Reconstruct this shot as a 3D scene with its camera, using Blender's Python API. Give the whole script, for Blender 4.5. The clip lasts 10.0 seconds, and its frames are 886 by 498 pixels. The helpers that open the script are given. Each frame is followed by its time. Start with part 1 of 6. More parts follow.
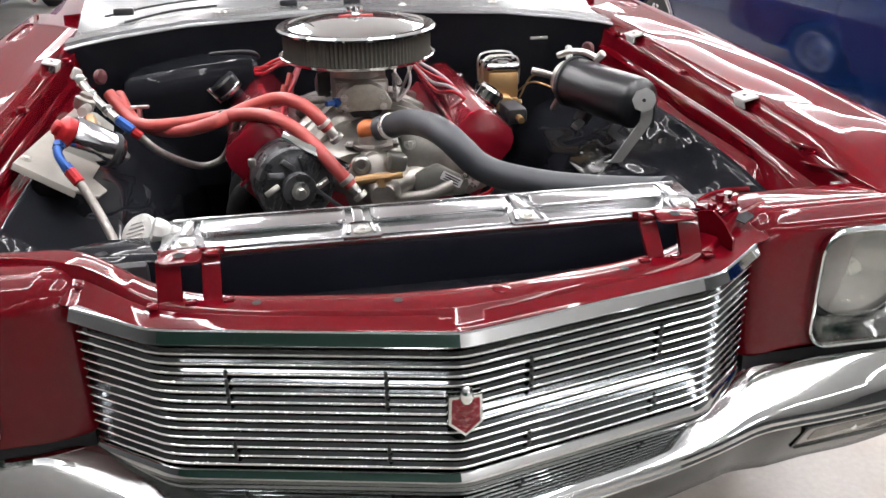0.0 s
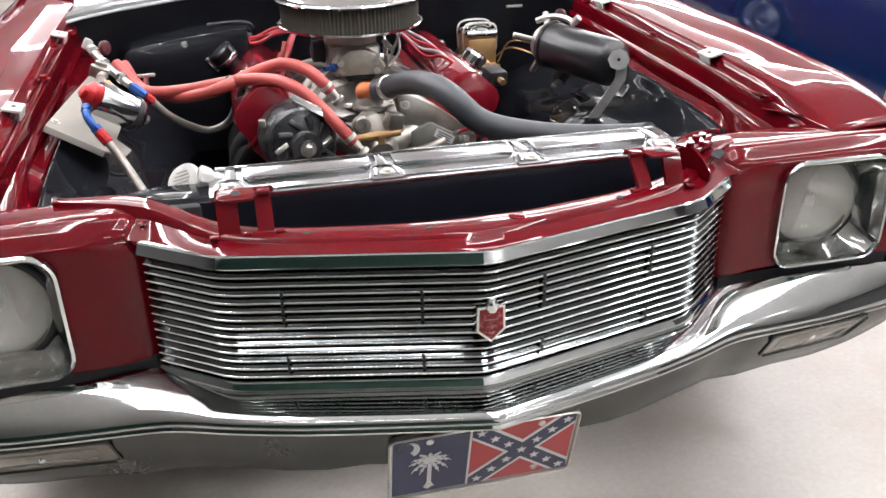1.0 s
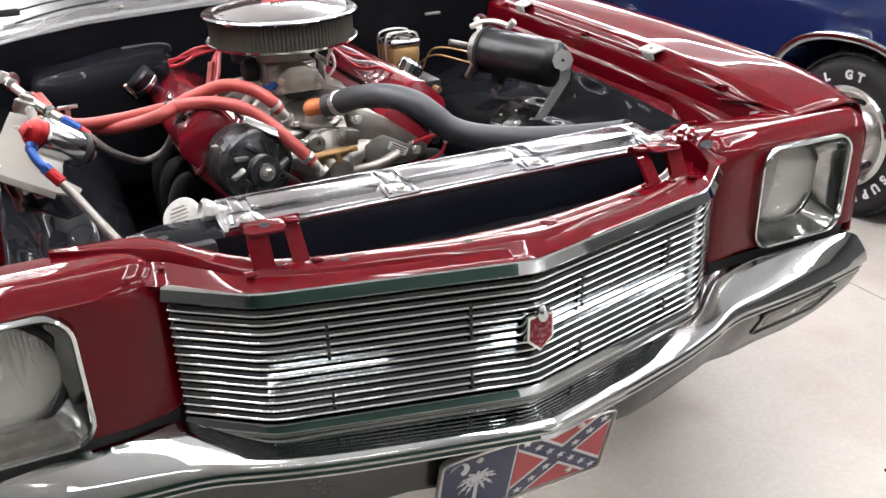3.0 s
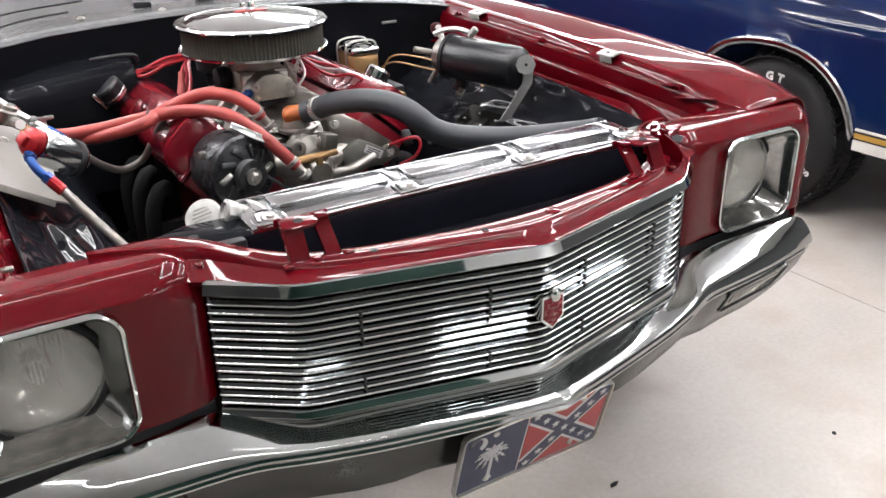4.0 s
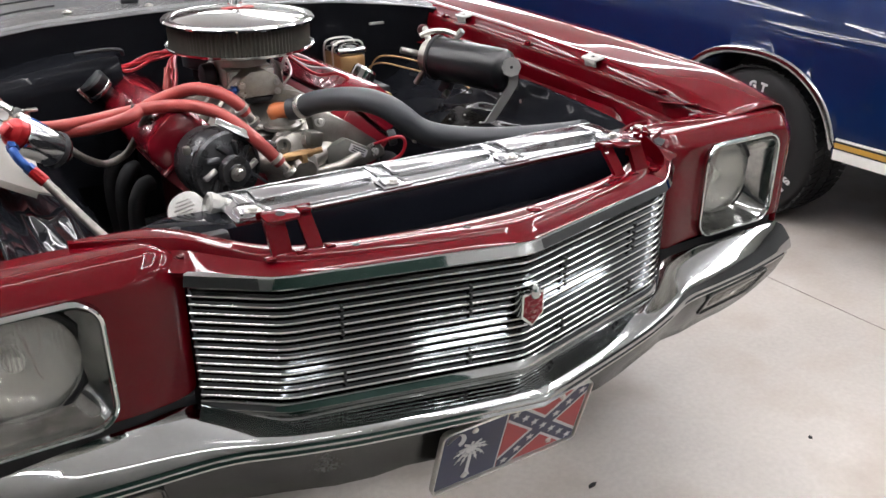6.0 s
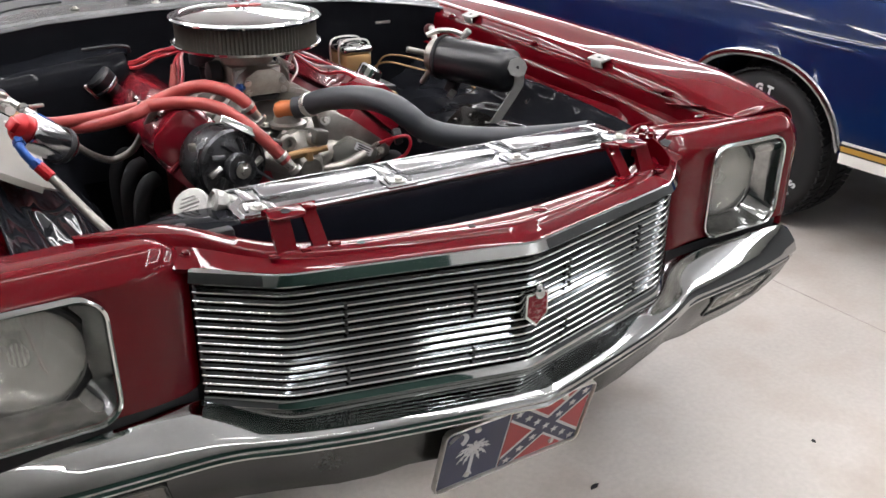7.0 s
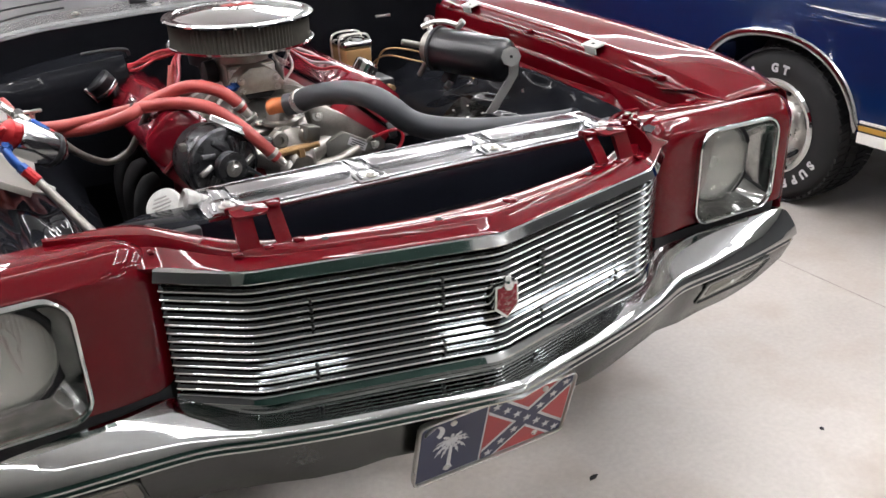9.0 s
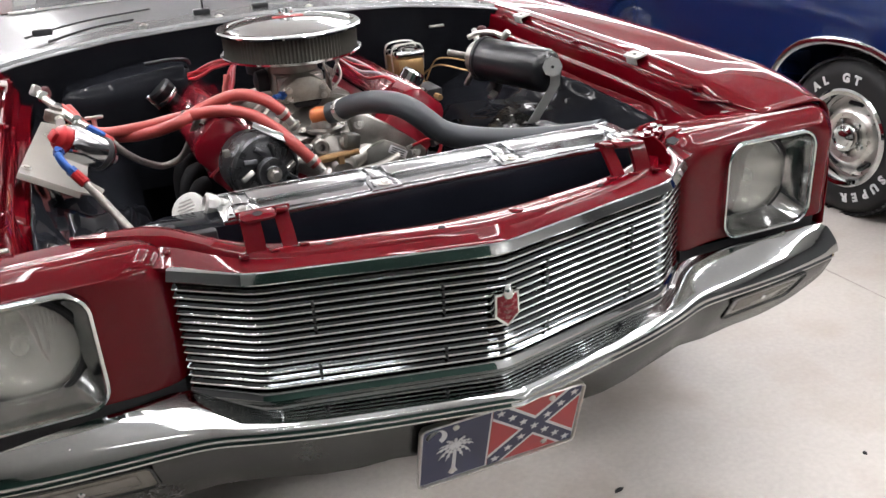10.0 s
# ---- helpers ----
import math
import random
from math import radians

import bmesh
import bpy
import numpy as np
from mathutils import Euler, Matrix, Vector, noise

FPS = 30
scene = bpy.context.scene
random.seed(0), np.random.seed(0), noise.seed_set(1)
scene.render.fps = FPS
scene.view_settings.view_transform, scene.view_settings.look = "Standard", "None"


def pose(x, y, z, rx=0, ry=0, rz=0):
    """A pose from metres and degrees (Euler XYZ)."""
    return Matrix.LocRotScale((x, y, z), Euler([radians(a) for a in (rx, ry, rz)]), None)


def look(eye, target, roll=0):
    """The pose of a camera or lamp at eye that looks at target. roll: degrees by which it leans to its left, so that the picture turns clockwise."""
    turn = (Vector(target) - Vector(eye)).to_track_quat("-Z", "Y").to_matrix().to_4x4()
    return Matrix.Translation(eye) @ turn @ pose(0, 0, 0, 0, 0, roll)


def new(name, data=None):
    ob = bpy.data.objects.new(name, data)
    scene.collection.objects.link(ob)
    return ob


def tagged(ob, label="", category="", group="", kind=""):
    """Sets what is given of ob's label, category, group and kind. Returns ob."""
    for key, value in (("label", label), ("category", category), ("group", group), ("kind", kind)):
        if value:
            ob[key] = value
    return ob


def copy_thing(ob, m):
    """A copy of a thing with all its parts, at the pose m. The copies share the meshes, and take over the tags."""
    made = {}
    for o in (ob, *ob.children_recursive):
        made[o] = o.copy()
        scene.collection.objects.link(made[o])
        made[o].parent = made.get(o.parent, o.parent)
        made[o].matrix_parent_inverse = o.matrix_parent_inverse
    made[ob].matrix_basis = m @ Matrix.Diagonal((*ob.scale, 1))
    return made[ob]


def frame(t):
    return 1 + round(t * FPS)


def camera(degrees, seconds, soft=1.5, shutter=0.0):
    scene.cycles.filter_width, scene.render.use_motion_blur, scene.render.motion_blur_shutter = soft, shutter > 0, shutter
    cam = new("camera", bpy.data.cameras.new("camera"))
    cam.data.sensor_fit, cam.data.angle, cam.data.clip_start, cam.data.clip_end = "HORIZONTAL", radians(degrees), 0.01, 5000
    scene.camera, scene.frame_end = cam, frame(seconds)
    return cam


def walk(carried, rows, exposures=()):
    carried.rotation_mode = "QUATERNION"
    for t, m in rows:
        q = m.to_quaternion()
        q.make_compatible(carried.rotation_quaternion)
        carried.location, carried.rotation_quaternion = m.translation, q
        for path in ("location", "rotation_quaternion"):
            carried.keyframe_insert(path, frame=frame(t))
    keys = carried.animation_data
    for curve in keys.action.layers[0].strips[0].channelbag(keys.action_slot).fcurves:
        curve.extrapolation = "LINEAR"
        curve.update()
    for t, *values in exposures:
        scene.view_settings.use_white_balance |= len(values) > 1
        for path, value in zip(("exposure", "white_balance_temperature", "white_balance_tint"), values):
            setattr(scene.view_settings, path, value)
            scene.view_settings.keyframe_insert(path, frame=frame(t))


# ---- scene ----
cam = camera(55.1, 10.0, soft=1.5)
PATH = [
    (0, (-0.176, -0.864, 1.27), (0.145, 0.936, 0.458), -0.9),
    (0.5, (-0.191, -0.956, 1.263), (0.074, 0.835, 0.414), -0.8),
    (1, (-0.309, -1.017, 1.278), (0.114, 0.74, 0.42), -1.1),
    (1.5, (-0.451, -1.036, 1.293), (0.117, 0.679, 0.436), -0.8),
    (2, (-0.472, -0.96, 1.276), (0.117, 0.743, 0.409), 0.1),
    (2.5, (-0.451, -0.895, 1.267), (0.147, 0.817, 0.422), -0.5),
    (3, (-0.549, -0.899, 1.282), (0.203, 0.748, 0.431), -2.0),
    (3.2, (-0.612, -0.905, 1.285), (0.213, 0.704, 0.435), -1.9),
    (4.3, (-0.735, -0.912, 1.300), (0.209, 0.641, 0.466), -1.5),
    (4.5, (-0.727, -0.918, 1.294), (0.218, 0.637, 0.464), -2.0),
    (5, (-0.717, -0.932, 1.287), (0.259, 0.606, 0.46), -2.1),
    (5.5, (-0.728, -0.933, 1.287), (0.249, 0.603, 0.459), -1.1),
    (5.7, (-0.730, -0.929, 1.287), (0.244, 0.611, 0.461), -0.6),
    (6.8, (-0.739, -0.917, 1.287), (0.230, 0.627, 0.464), 0.8),
    (7, (-0.734, -0.922, 1.285), (0.229, 0.626, 0.462), 0.5),
    (7.5, (-0.726, -0.926, 1.286), (0.24, 0.619, 0.462), 0.1),
    (8, (-0.722, -0.932, 1.284), (0.246, 0.608, 0.454), -0.5),
    (8.5, (-0.715, -0.941, 1.28), (0.243, 0.601, 0.442), -0.8),
    (9, (-0.633, -0.976, 1.285), (0.239, 0.616, 0.444), -2.2),
    (9.5, (-0.541, -1.029, 1.278), (0.232, 0.619, 0.449), -2.9),
    (10, (-0.524, -1.061, 1.293), (0.161, 0.631, 0.476), -3.5),
]
walk(cam, [(t, look(eye, target, roll)) for t, eye, target, roll in PATH],
     exposures=[(0.0, 0.08), (1.0, 0.18), (2.2, 0.20), (3.0, 0.13), (4.5, -0.08), (5.5, -0.20), (8.0, -0.19), (9.0, -0.10), (10.0, -0.06)])

# ---------------------------------------------------------------- world and exposure
world = bpy.data.worlds.new("world")
scene.world = world
world.use_nodes = True
world.node_tree.nodes["Background"].inputs[0].default_value = (0.02, 0.02, 0.022, 1)
world.node_tree.nodes["Background"].inputs[1].default_value = 0.3
scene.view_settings.exposure = 0.0
TUBE_POWER = 49.0


# ---------------------------------------------------------------- materials
def material(name, color, rough=0.5, metal=0.0, coat=0.0, vary=0.12, scale=9.0, fine=160.0, bump=0.0, rvary=0.08,
             second=None, spec=0.5, stain=3.0, sub=0.0):
    m = bpy.data.materials.new(name)
    m.use_nodes = True
    nt = m.node_tree
    b = nt.nodes["Principled BSDF"]
    b.inputs["Metallic"].default_value = metal
    b.inputs["Coat Weight"].default_value = coat
    b.inputs["Coat Roughness"].default_value = 0.03
    b.inputs["Specular IOR Level"].default_value = spec
    tc = nt.nodes.new("ShaderNodeTexCoord")

    def noise_node(s, detail):
        n = nt.nodes.new("ShaderNodeTexNoise")
        n.inputs["Scale"].default_value, n.inputs["Detail"].default_value = s, detail
        nt.links.new(tc.outputs["Object"], n.inputs["Vector"])
        return n
    big, small = noise_node(scale, 4), noise_node(fine, 3)
    mixed = nt.nodes.new("ShaderNodeMath")
    mixed.operation = "MULTIPLY_ADD"
    nt.links.new(small.outputs[0], mixed.inputs[0])
    mixed.inputs[1].default_value = 0.35
    nt.links.new(big.outputs[0], mixed.inputs[2])
    ramp = nt.nodes.new("ShaderNodeMapRange")
    ramp.inputs[1].default_value, ramp.inputs[2].default_value = 0.35, 1.0
    nt.links.new(mixed.outputs[0], ramp.inputs[0])
    mix = nt.nodes.new("ShaderNodeMix")
    mix.data_type = "RGBA"
    nt.links.new(ramp.outputs[0], mix.inputs[0])
    lo = second or tuple(c * (1 - vary) for c in color)
    hi = tuple(min(1, c * (1 + vary)) for c in color)
    mix.inputs[6].default_value, mix.inputs[7].default_value = (*lo, 1), (*hi, 1)
    nt.links.new(mix.outputs[2], b.inputs["Base Color"])
    rr = nt.nodes.new("ShaderNodeMapRange")
    rr.inputs[1].default_value, rr.inputs[2].default_value = 0.3, 1.0
    rr.inputs[3].default_value, rr.inputs[4].default_value = max(0.01, rough - rvary), min(1, rough + rvary)
    nt.links.new(mixed.outputs[0], rr.inputs[0])
    nt.links.new(rr.outputs[0], b.inputs["Roughness"])
    if bump:
        bp = nt.nodes.new("ShaderNodeBump")
        bp.inputs["Strength"].default_value, bp.inputs["Distance"].default_value = bump, 0.002
        nt.links.new(mixed.outputs[0], bp.inputs["Height"])
        nt.links.new(bp.outputs[0], b.inputs["Normal"])
    return m


RED = material("red_paint", (0.094, 0.0015, 0.0048), 0.028, 0.0, 0.0, vary=0.10, scale=3, fine=900, rvary=0.012, spec=0.25)
BLUE = material("blue_paint", (0.003, 0.0125, 0.058), 0.06, 0.0, 0.0, vary=0.15, scale=2, fine=900, rvary=0.04)
CHROME = material("chrome", (0.62, 0.635, 0.632), 0.045, 1.0, vary=0.05, scale=5, fine=60, rvary=0.03, bump=0.006)
BUMPERCHROME = material("bumper_chrome", (0.46, 0.472, 0.47), 0.055, 1.0, vary=0.10, scale=7, fine=120, rvary=0.02)
# Grille bar faces, far darker than their chrome lips.
DARKCHROME = material("dark_metal_bar", (0.062, 0.067, 0.071), 0.06, 1.0, vary=0.25, scale=12, fine=90, rvary=0.03)
DULLCHROME = material("dull_chrome", (0.66, 0.67, 0.66), 0.10, 1.0, vary=0.25, scale=26, fine=120, rvary=0.06, bump=0.12)
REFLECTOR = material("mottled_reflector", (0.50, 0.497, 0.465), 0.10, 1.0, vary=0.5, scale=18, fine=120, rvary=0.05, bump=0.35)
# Bowl chrome with its dark, broken reflections put into the colour.
BOWL = material("mottled_bowl_chrome", (0.40, 0.405, 0.40), 0.09, 1.0, vary=0.45, scale=24, fine=90, rvary=0.05, bump=0.10)
POLISHED = material("polished_aluminium", (0.53, 0.535, 0.545), 0.15, 1.0, vary=0.05, scale=14, fine=400, rvary=0.015)
CAST = material("cast_aluminium", (0.31, 0.295, 0.27), 0.36, 0.9, vary=0.3, scale=25, fine=350, bump=0.25)
STEEL = material("zinc_steel", (0.58, 0.57, 0.54), 0.3, 0.95, vary=0.15, scale=30, fine=300, bump=0.1)
BLACK = material("gloss_black", (0.0085, 0.0092, 0.0115), 0.03, 0.0, 0.0, vary=0.2, scale=7, fine=300, rvary=0.012, spec=0.045)
BLUEBLACK = material("blue_black_enamel", (0.010, 0.0115, 0.017), 0.16, 0.0, vary=0.2, scale=9, fine=300, rvary=0.05, spec=0.2)
SATIN = material("satin_black", (0.024, 0.0245, 0.027), 0.4, 0.0, vary=0.25, scale=12, fine=300, bump=0.06, spec=0.25)
DARK = material("underbody_black", (0.026, 0.026, 0.028), 0.8, 0.0, vary=0.3, scale=8, fine=120, bump=0.1, spec=0.15)
GREYBLACK = material("grey_black_enamel", (0.0075, 0.0085, 0.0105), 0.30, 0.0, 0.05, vary=0.12, scale=10, fine=350, bump=0.012, rvary=0.03)
RUBBER = material("hose_rubber", (0.034, 0.038, 0.044), 0.5, 0.0, vary=0.15, scale=18, fine=300, bump=0.15)
TYRE = material("tyre_rubber", (0.013, 0.013, 0.014), 0.55, 0.0, vary=0.25, scale=14, fine=220, bump=0.2, spec=0.28)
REDHOSE = material("red_silicone", (0.36, 0.058, 0.052), 0.38, 0.0, vary=0.12, scale=16, fine=260, bump=0.12)
REDWIRE = material("red_wire", (0.38, 0.010, 0.022), 0.35, 0.0, 0.2, vary=0.15, scale=30, fine=200)
BRAID = material("braided_line", (0.25, 0.235, 0.215), 0.42, 0.6, vary=0.35, scale=60, fine=900, bump=0.6)
REDANO = material("red_anodised", (0.38, 0.014, 0.018), 0.3, 0.4, vary=0.1, scale=30, fine=300)
BLUEANO = material("blue_anodised", (0.015, 0.07, 0.26), 0.3, 0.5, vary=0.1, scale=30, fine=300)
GOLD = material("gold_zinc_plate", (0.47, 0.30, 0.14), 0.38, 0.8, vary=0.12, scale=18, fine=250, bump=0.08)
BRASS = material("brass", (0.40, 0.25, 0.12), 0.4, 0.8, vary=0.2, scale=30, fine=250, bump=0.1)
ORANGE = material("orange_housing_paint", (0.42, 0.12, 0.035), 0.42, 0.1, vary=0.22, scale=30, fine=250, bump=0.1)
WHITE = material("white_plate_paint", (0.25, 0.237, 0.213), 0.4, 0.0, vary=0.12, scale=18, fine=200, bump=0.08)
CREAM = material("white_plastic", (0.75, 0.74, 0.70), 0.4, vary=0.06, scale=20, fine=200)
SILVERPAINT = material("silver_cowl_paint", (0.125, 0.128, 0.132), 0.20, 0.25, 0.0, vary=0.12, scale=6, fine=200, bump=0.04)
PADGREY = material("pale_rubber", (0.36, 0.35, 0.33), 0.5, vary=0.1, scale=30, fine=200)
PAPER = material("filter_paper", (0.055, 0.052, 0.043), 0.85, 0.0, vary=0.25, scale=60, fine=500, bump=0.2)
PLATEBLUE = material("plate_blue", (0.026, 0.032, 0.075), 0.4, 0.0, vary=0.15, scale=20, fine=200)
PLATERED = material("plate_red", (0.38, 0.045, 0.045), 0.4, 0.0, vary=0.15, scale=20, fine=200)
BADGERED = material("badge_enamel", (0.19, 0.014, 0.022), 0.25, 0.0, vary=0.3, scale=150, fine=500, second=(0.13, 0.008, 0.014), bump=0.4)
DULLRED = material("badge_relief_red", (0.26, 0.06, 0.065), 0.25, 0.3, vary=0.2, scale=120)
PLATEWHITE = material("plate_white", (0.60, 0.60, 0.61), 0.4, 0.0, vary=0.08, scale=20, fine=200)
STRIPEGOLD = material("gold_stripe", (0.45, 0.24, 0.03), 0.4, 0.0, 0.4)
STRIPEWHITE = material("white_stripe", (0.75, 0.74, 0.70), 0.35, 0.0, 0.5)
LENSAMBER = material("smoked_lamp_lens", (0.13, 0.12, 0.105), 0.2, 0.1, 0.5, vary=0.2, scale=40, fine=300)
DARKWALL = material("dark_green_reflection_wall", (0.026, 0.075, 0.060), 0.6, 0.0, vary=0.1, scale=1.2, fine=60)
WALLPAINT = material("wall_paint", (0.14, 0.145, 0.15), 0.7, 0.0, vary=0.05, scale=1.2, fine=60, bump=0.05)
# Chrome darkened in colour, as it mirrors the shaded floor under the nose.
VALANCE = material("darkened_chrome_valance", (0.082, 0.084, 0.083), 0.24, 1.0, vary=0.12, scale=9, fine=200, rvary=0.06)
LIGHTWALL = material("pale_reflection_wall", (0.74, 0.75, 0.75), 0.7, 0.0, vary=0.05, scale=1.2, fine=60, bump=0.05)
CEILPAINT = material("ceiling_paint", (0.74, 0.75, 0.75), 0.8, 0.0, vary=0.04, scale=0.8, fine=60)


def floor_material():
    m = material("polished_concrete", (0.50, 0.468, 0.432), 0.40, 0.0, vary=0.26, scale=1.6, fine=70, rvary=0.12, bump=0.06)
    nt = m.node_tree
    b = nt.nodes["Principled BSDF"]
    tc = [n for n in nt.nodes if n.type == "TEX_COORD"][0]
    spots = nt.nodes.new("ShaderNodeTexNoise")
    spots.inputs["Scale"].default_value, spots.inputs["Detail"].default_value = 3.2, 9
    nt.links.new(tc.outputs["Object"], spots.inputs["Vector"])
    mr = nt.nodes.new("ShaderNodeMapRange")
    mr.inputs[1].default_value, mr.inputs[2].default_value = 0.49, 0.70
    mr.inputs[3].default_value, mr.inputs[4].default_value = 0.0, 0.62
    nt.links.new(spots.outputs[0], mr.inputs[0])
    mix = nt.nodes.new("ShaderNodeMix")
    mix.data_type = "RGBA"
    old = b.inputs["Base Color"].links[0].from_socket
    nt.links.new(mr.outputs[0], mix.inputs[0])
    nt.links.new(old, mix.inputs[6])
    mix.inputs[7].default_value = (0.33, 0.272, 0.222, 1)
    nt.links.new(mix.outputs[2], b.inputs["Base Color"])
    return m


FLOOR = floor_material()
JOINT = material("joint_dust", (0.38, 0.35, 0.32), 0.8, vary=0.4, scale=12, fine=100)


def emission(name, color, strength):
    m = bpy.data.materials.new(name)
    m.use_nodes = True
    b = m.node_tree.nodes["Principled BSDF"]
    b.inputs["Base Color"].default_value = (0.9, 0.9, 0.9, 1)
    b.inputs["Emission Color"].default_value = (*color, 1)
    b.inputs["Emission Strength"].default_value = strength
    return m


TUBELIGHT = emission("led_tube", (1.0, 0.978, 1.0), TUBE_POWER)
PANELLIGHT = emission("led_diffuser", (1.0, 0.975, 1.0), 1.6)


def glass(name, color=(1, 1, 1), rough=0.0):
    m = bpy.data.materials.new(name)
    m.use_nodes = True
    b = m.node_tree.nodes["Principled BSDF"]
    b.inputs["Base Color"].default_value = (*color, 1)
    b.inputs["Roughness"].default_value = rough
    b.inputs["Transmission Weight"].default_value = 1.0
    b.inputs["IOR"].default_value = 1.45
    return m


def ribbed_glass(name):
    """Moulded lamp glass: clear between upright ribs, milky on them, uneven in strength."""
    m = material(name, (0.66, 0.66, 0.62), 0.06, 0.0, 0.0, vary=0.1, scale=18, fine=150)
    nt = m.node_tree
    out = [n for n in nt.nodes if n.type == "OUTPUT_MATERIAL"][0]
    b = nt.nodes["Principled BSDF"]
    tc = [n for n in nt.nodes if n.type == "TEX_COORD"][0]
    wave = nt.nodes.new("ShaderNodeTexWave")
    wave.inputs["Scale"].default_value = 52.0
    blot = nt.nodes.new("ShaderNodeTexNoise")
    blot.inputs["Scale"].default_value = 13.0
    for n in (wave, blot):
        nt.links.new(tc.outputs["Object"], n.inputs["Vector"])
    cut = nt.nodes.new("ShaderNodeMapRange")
    cut.inputs[1].default_value, cut.inputs[2].default_value, cut.inputs[3].default_value, cut.inputs[4].default_value = 0.34, 0.60, 0.15, 1.0
    nt.links.new(blot.outputs[0], cut.inputs[0])
    ribs = nt.nodes.new("ShaderNodeMath")
    ribs.operation = "MULTIPLY"
    nt.links.new(wave.outputs["Fac"], ribs.inputs[0])
    nt.links.new(cut.outputs[0], ribs.inputs[1])
    amount = nt.nodes.new("ShaderNodeMath")
    amount.operation = "MULTIPLY_ADD"
    amount.inputs[1].default_value, amount.inputs[2].default_value = 0.20, 0.14
    nt.links.new(ribs.outputs[0], amount.inputs[0])
    bp = nt.nodes.new("ShaderNodeBump")
    bp.inputs["Strength"].default_value, bp.inputs["Distance"].default_value = 0.22, 0.002
    nt.links.new(ribs.outputs[0], bp.inputs["Height"])
    nt.links.new(bp.outputs[0], b.inputs["Normal"])
    clear = nt.nodes.new("ShaderNodeBsdfTransparent")
    mix = nt.nodes.new("ShaderNodeMixShader")
    nt.links.new(amount.outputs[0], mix.inputs[0])
    nt.links.new(clear.outputs[0], mix.inputs[1])
    nt.links.new(b.outputs[0], mix.inputs[2])
    nt.links.new(mix.outputs[0], out.inputs["Surface"])
    return m


GLASS = glass("clear_glass", (0.95, 0.97, 0.96))


# ---------------------------------------------------------------- mesh helpers
def part(name, bm, mat, parent=None, label="", smooth=35):
    bmesh.ops.recalc_face_normals(bm, faces=bm.faces)
    me = bpy.data.meshes.new(name)
    bm.to_mesh(me)
    bm.free()
    me.materials.append(mat)
    if smooth:
        me.shade_smooth()
        me.set_sharp_from_angle(angle=radians(smooth))
    ob = new(name, me)
    if parent is not None:
        ob.parent = parent
        if parent.parent is None and parent.type == "EMPTY":
            ob.matrix_parent_inverse = Matrix.Translation(-parent.location)
    if label:
        ob["label"] = label
    return ob


def thing(name, label, category, group="", kind="", at=(0, 0, 0)):
    ob = new(name)
    ob.location = at
    ob.empty_display_size = 0.05
    return tagged(ob, label, category, group, kind)


def loft(sections, ring=True, cap=True, bm=None):
    bm = bm or bmesh.new()
    rows = [[bm.verts.new(p) for p in s] for s in sections]
    n = len(rows[0])
    for a, b in zip(rows, rows[1:]):
        for i in range(n if ring else n - 1):
            j = (i + 1) % n
            bm.faces.new((a[i], a[j], b[j], b[i]))
    if cap and ring:
        bm.faces.new(rows[0][::-1])
        bm.faces.new(rows[-1])
    return bm


def solid(bm, t):
    """Gives an open sheet a thickness."""
    bmesh.ops.recalc_face_normals(bm, faces=bm.faces)
    bmesh.ops.solidify(bm, geom=bm.faces[:], thickness=t)
    return bm


def box(cx, cy, cz, sx, sy, sz, bevel=0.0, m=None, bm=None, seg=2):
    one = bmesh.new()
    bmesh.ops.create_cube(one, size=1.0)
    bmesh.ops.scale(one, vec=(sx, sy, sz), verts=one.verts)
    if bevel:
        bmesh.ops.bevel(one, geom=one.edges[:], offset=bevel, segments=seg, profile=0.5, affect="EDGES")
    if m is not None:
        bmesh.ops.transform(one, matrix=m, verts=one.verts)
    bmesh.ops.translate(one, vec=(cx, cy, cz), verts=one.verts)
    if bm is None:
        return one
    return join(bm, one)


def join(bm, other):
    me = bpy.data.meshes.new("tmp")
    other.to_mesh(me)
    other.free()
    bm.from_mesh(me)
    bpy.data.meshes.remove(me)
    return bm


def moved(bm, m):
    bmesh.ops.transform(bm, matrix=m, verts=bm.verts)
    return bm


def lathe(profile, n=32, m=None, bm=None, caps=True):
    """profile: (radius, height) pairs; turned about z, then moved by m."""
    one = bmesh.new()
    rows = []
    for r, h in profile:
        if r < 1e-6:
            rows.append([one.verts.new((0, 0, h))])
        else:
            rows.append([one.verts.new((r * math.cos(2 * math.pi * i / n), r * math.sin(2 * math.pi * i / n), h)) for i in range(n)])
    for a, b in zip(rows, rows[1:]):
        for i in range(n):
            j = (i + 1) % n
            if len(a) == 1 and len(b) > 1:
                one.faces.new((a[0], b[i], b[j]))
            elif len(b) == 1 and len(a) > 1:
                one.faces.new((a[i], a[j], b[0]))
            elif len(a) > 1:
                one.faces.new((a[i], a[j], b[j], b[i]))
    for row, flip in ((rows[0], True), (rows[-1], False)):
        if len(row) > 1 and caps:
            one.faces.new(row[::-1] if flip else row)
    if m is not None:
        bmesh.ops.transform(one, matrix=m, verts=one.verts)
    return one if bm is None else join(bm, one)


def aim(at, to):
    """A pose whose z axis points from at to to."""
    d = Vector(to) - Vector(at)
    return Matrix.Translation(at) @ d.to_track_quat("Z", "Y").to_matrix().to_4x4()


def rod(a, b, r, n=12, bm=None, bevel=0.0):
    d = (Vector(b) - Vector(a)).length
    e = min(bevel, r * 0.5, d * 0.3)
    prof = [(r - e, 0), (r, e), (r, d - e), (r - e, d)] if e else [(r, 0), (r, d)]
    return lathe(prof, n, aim(a, b), bm)


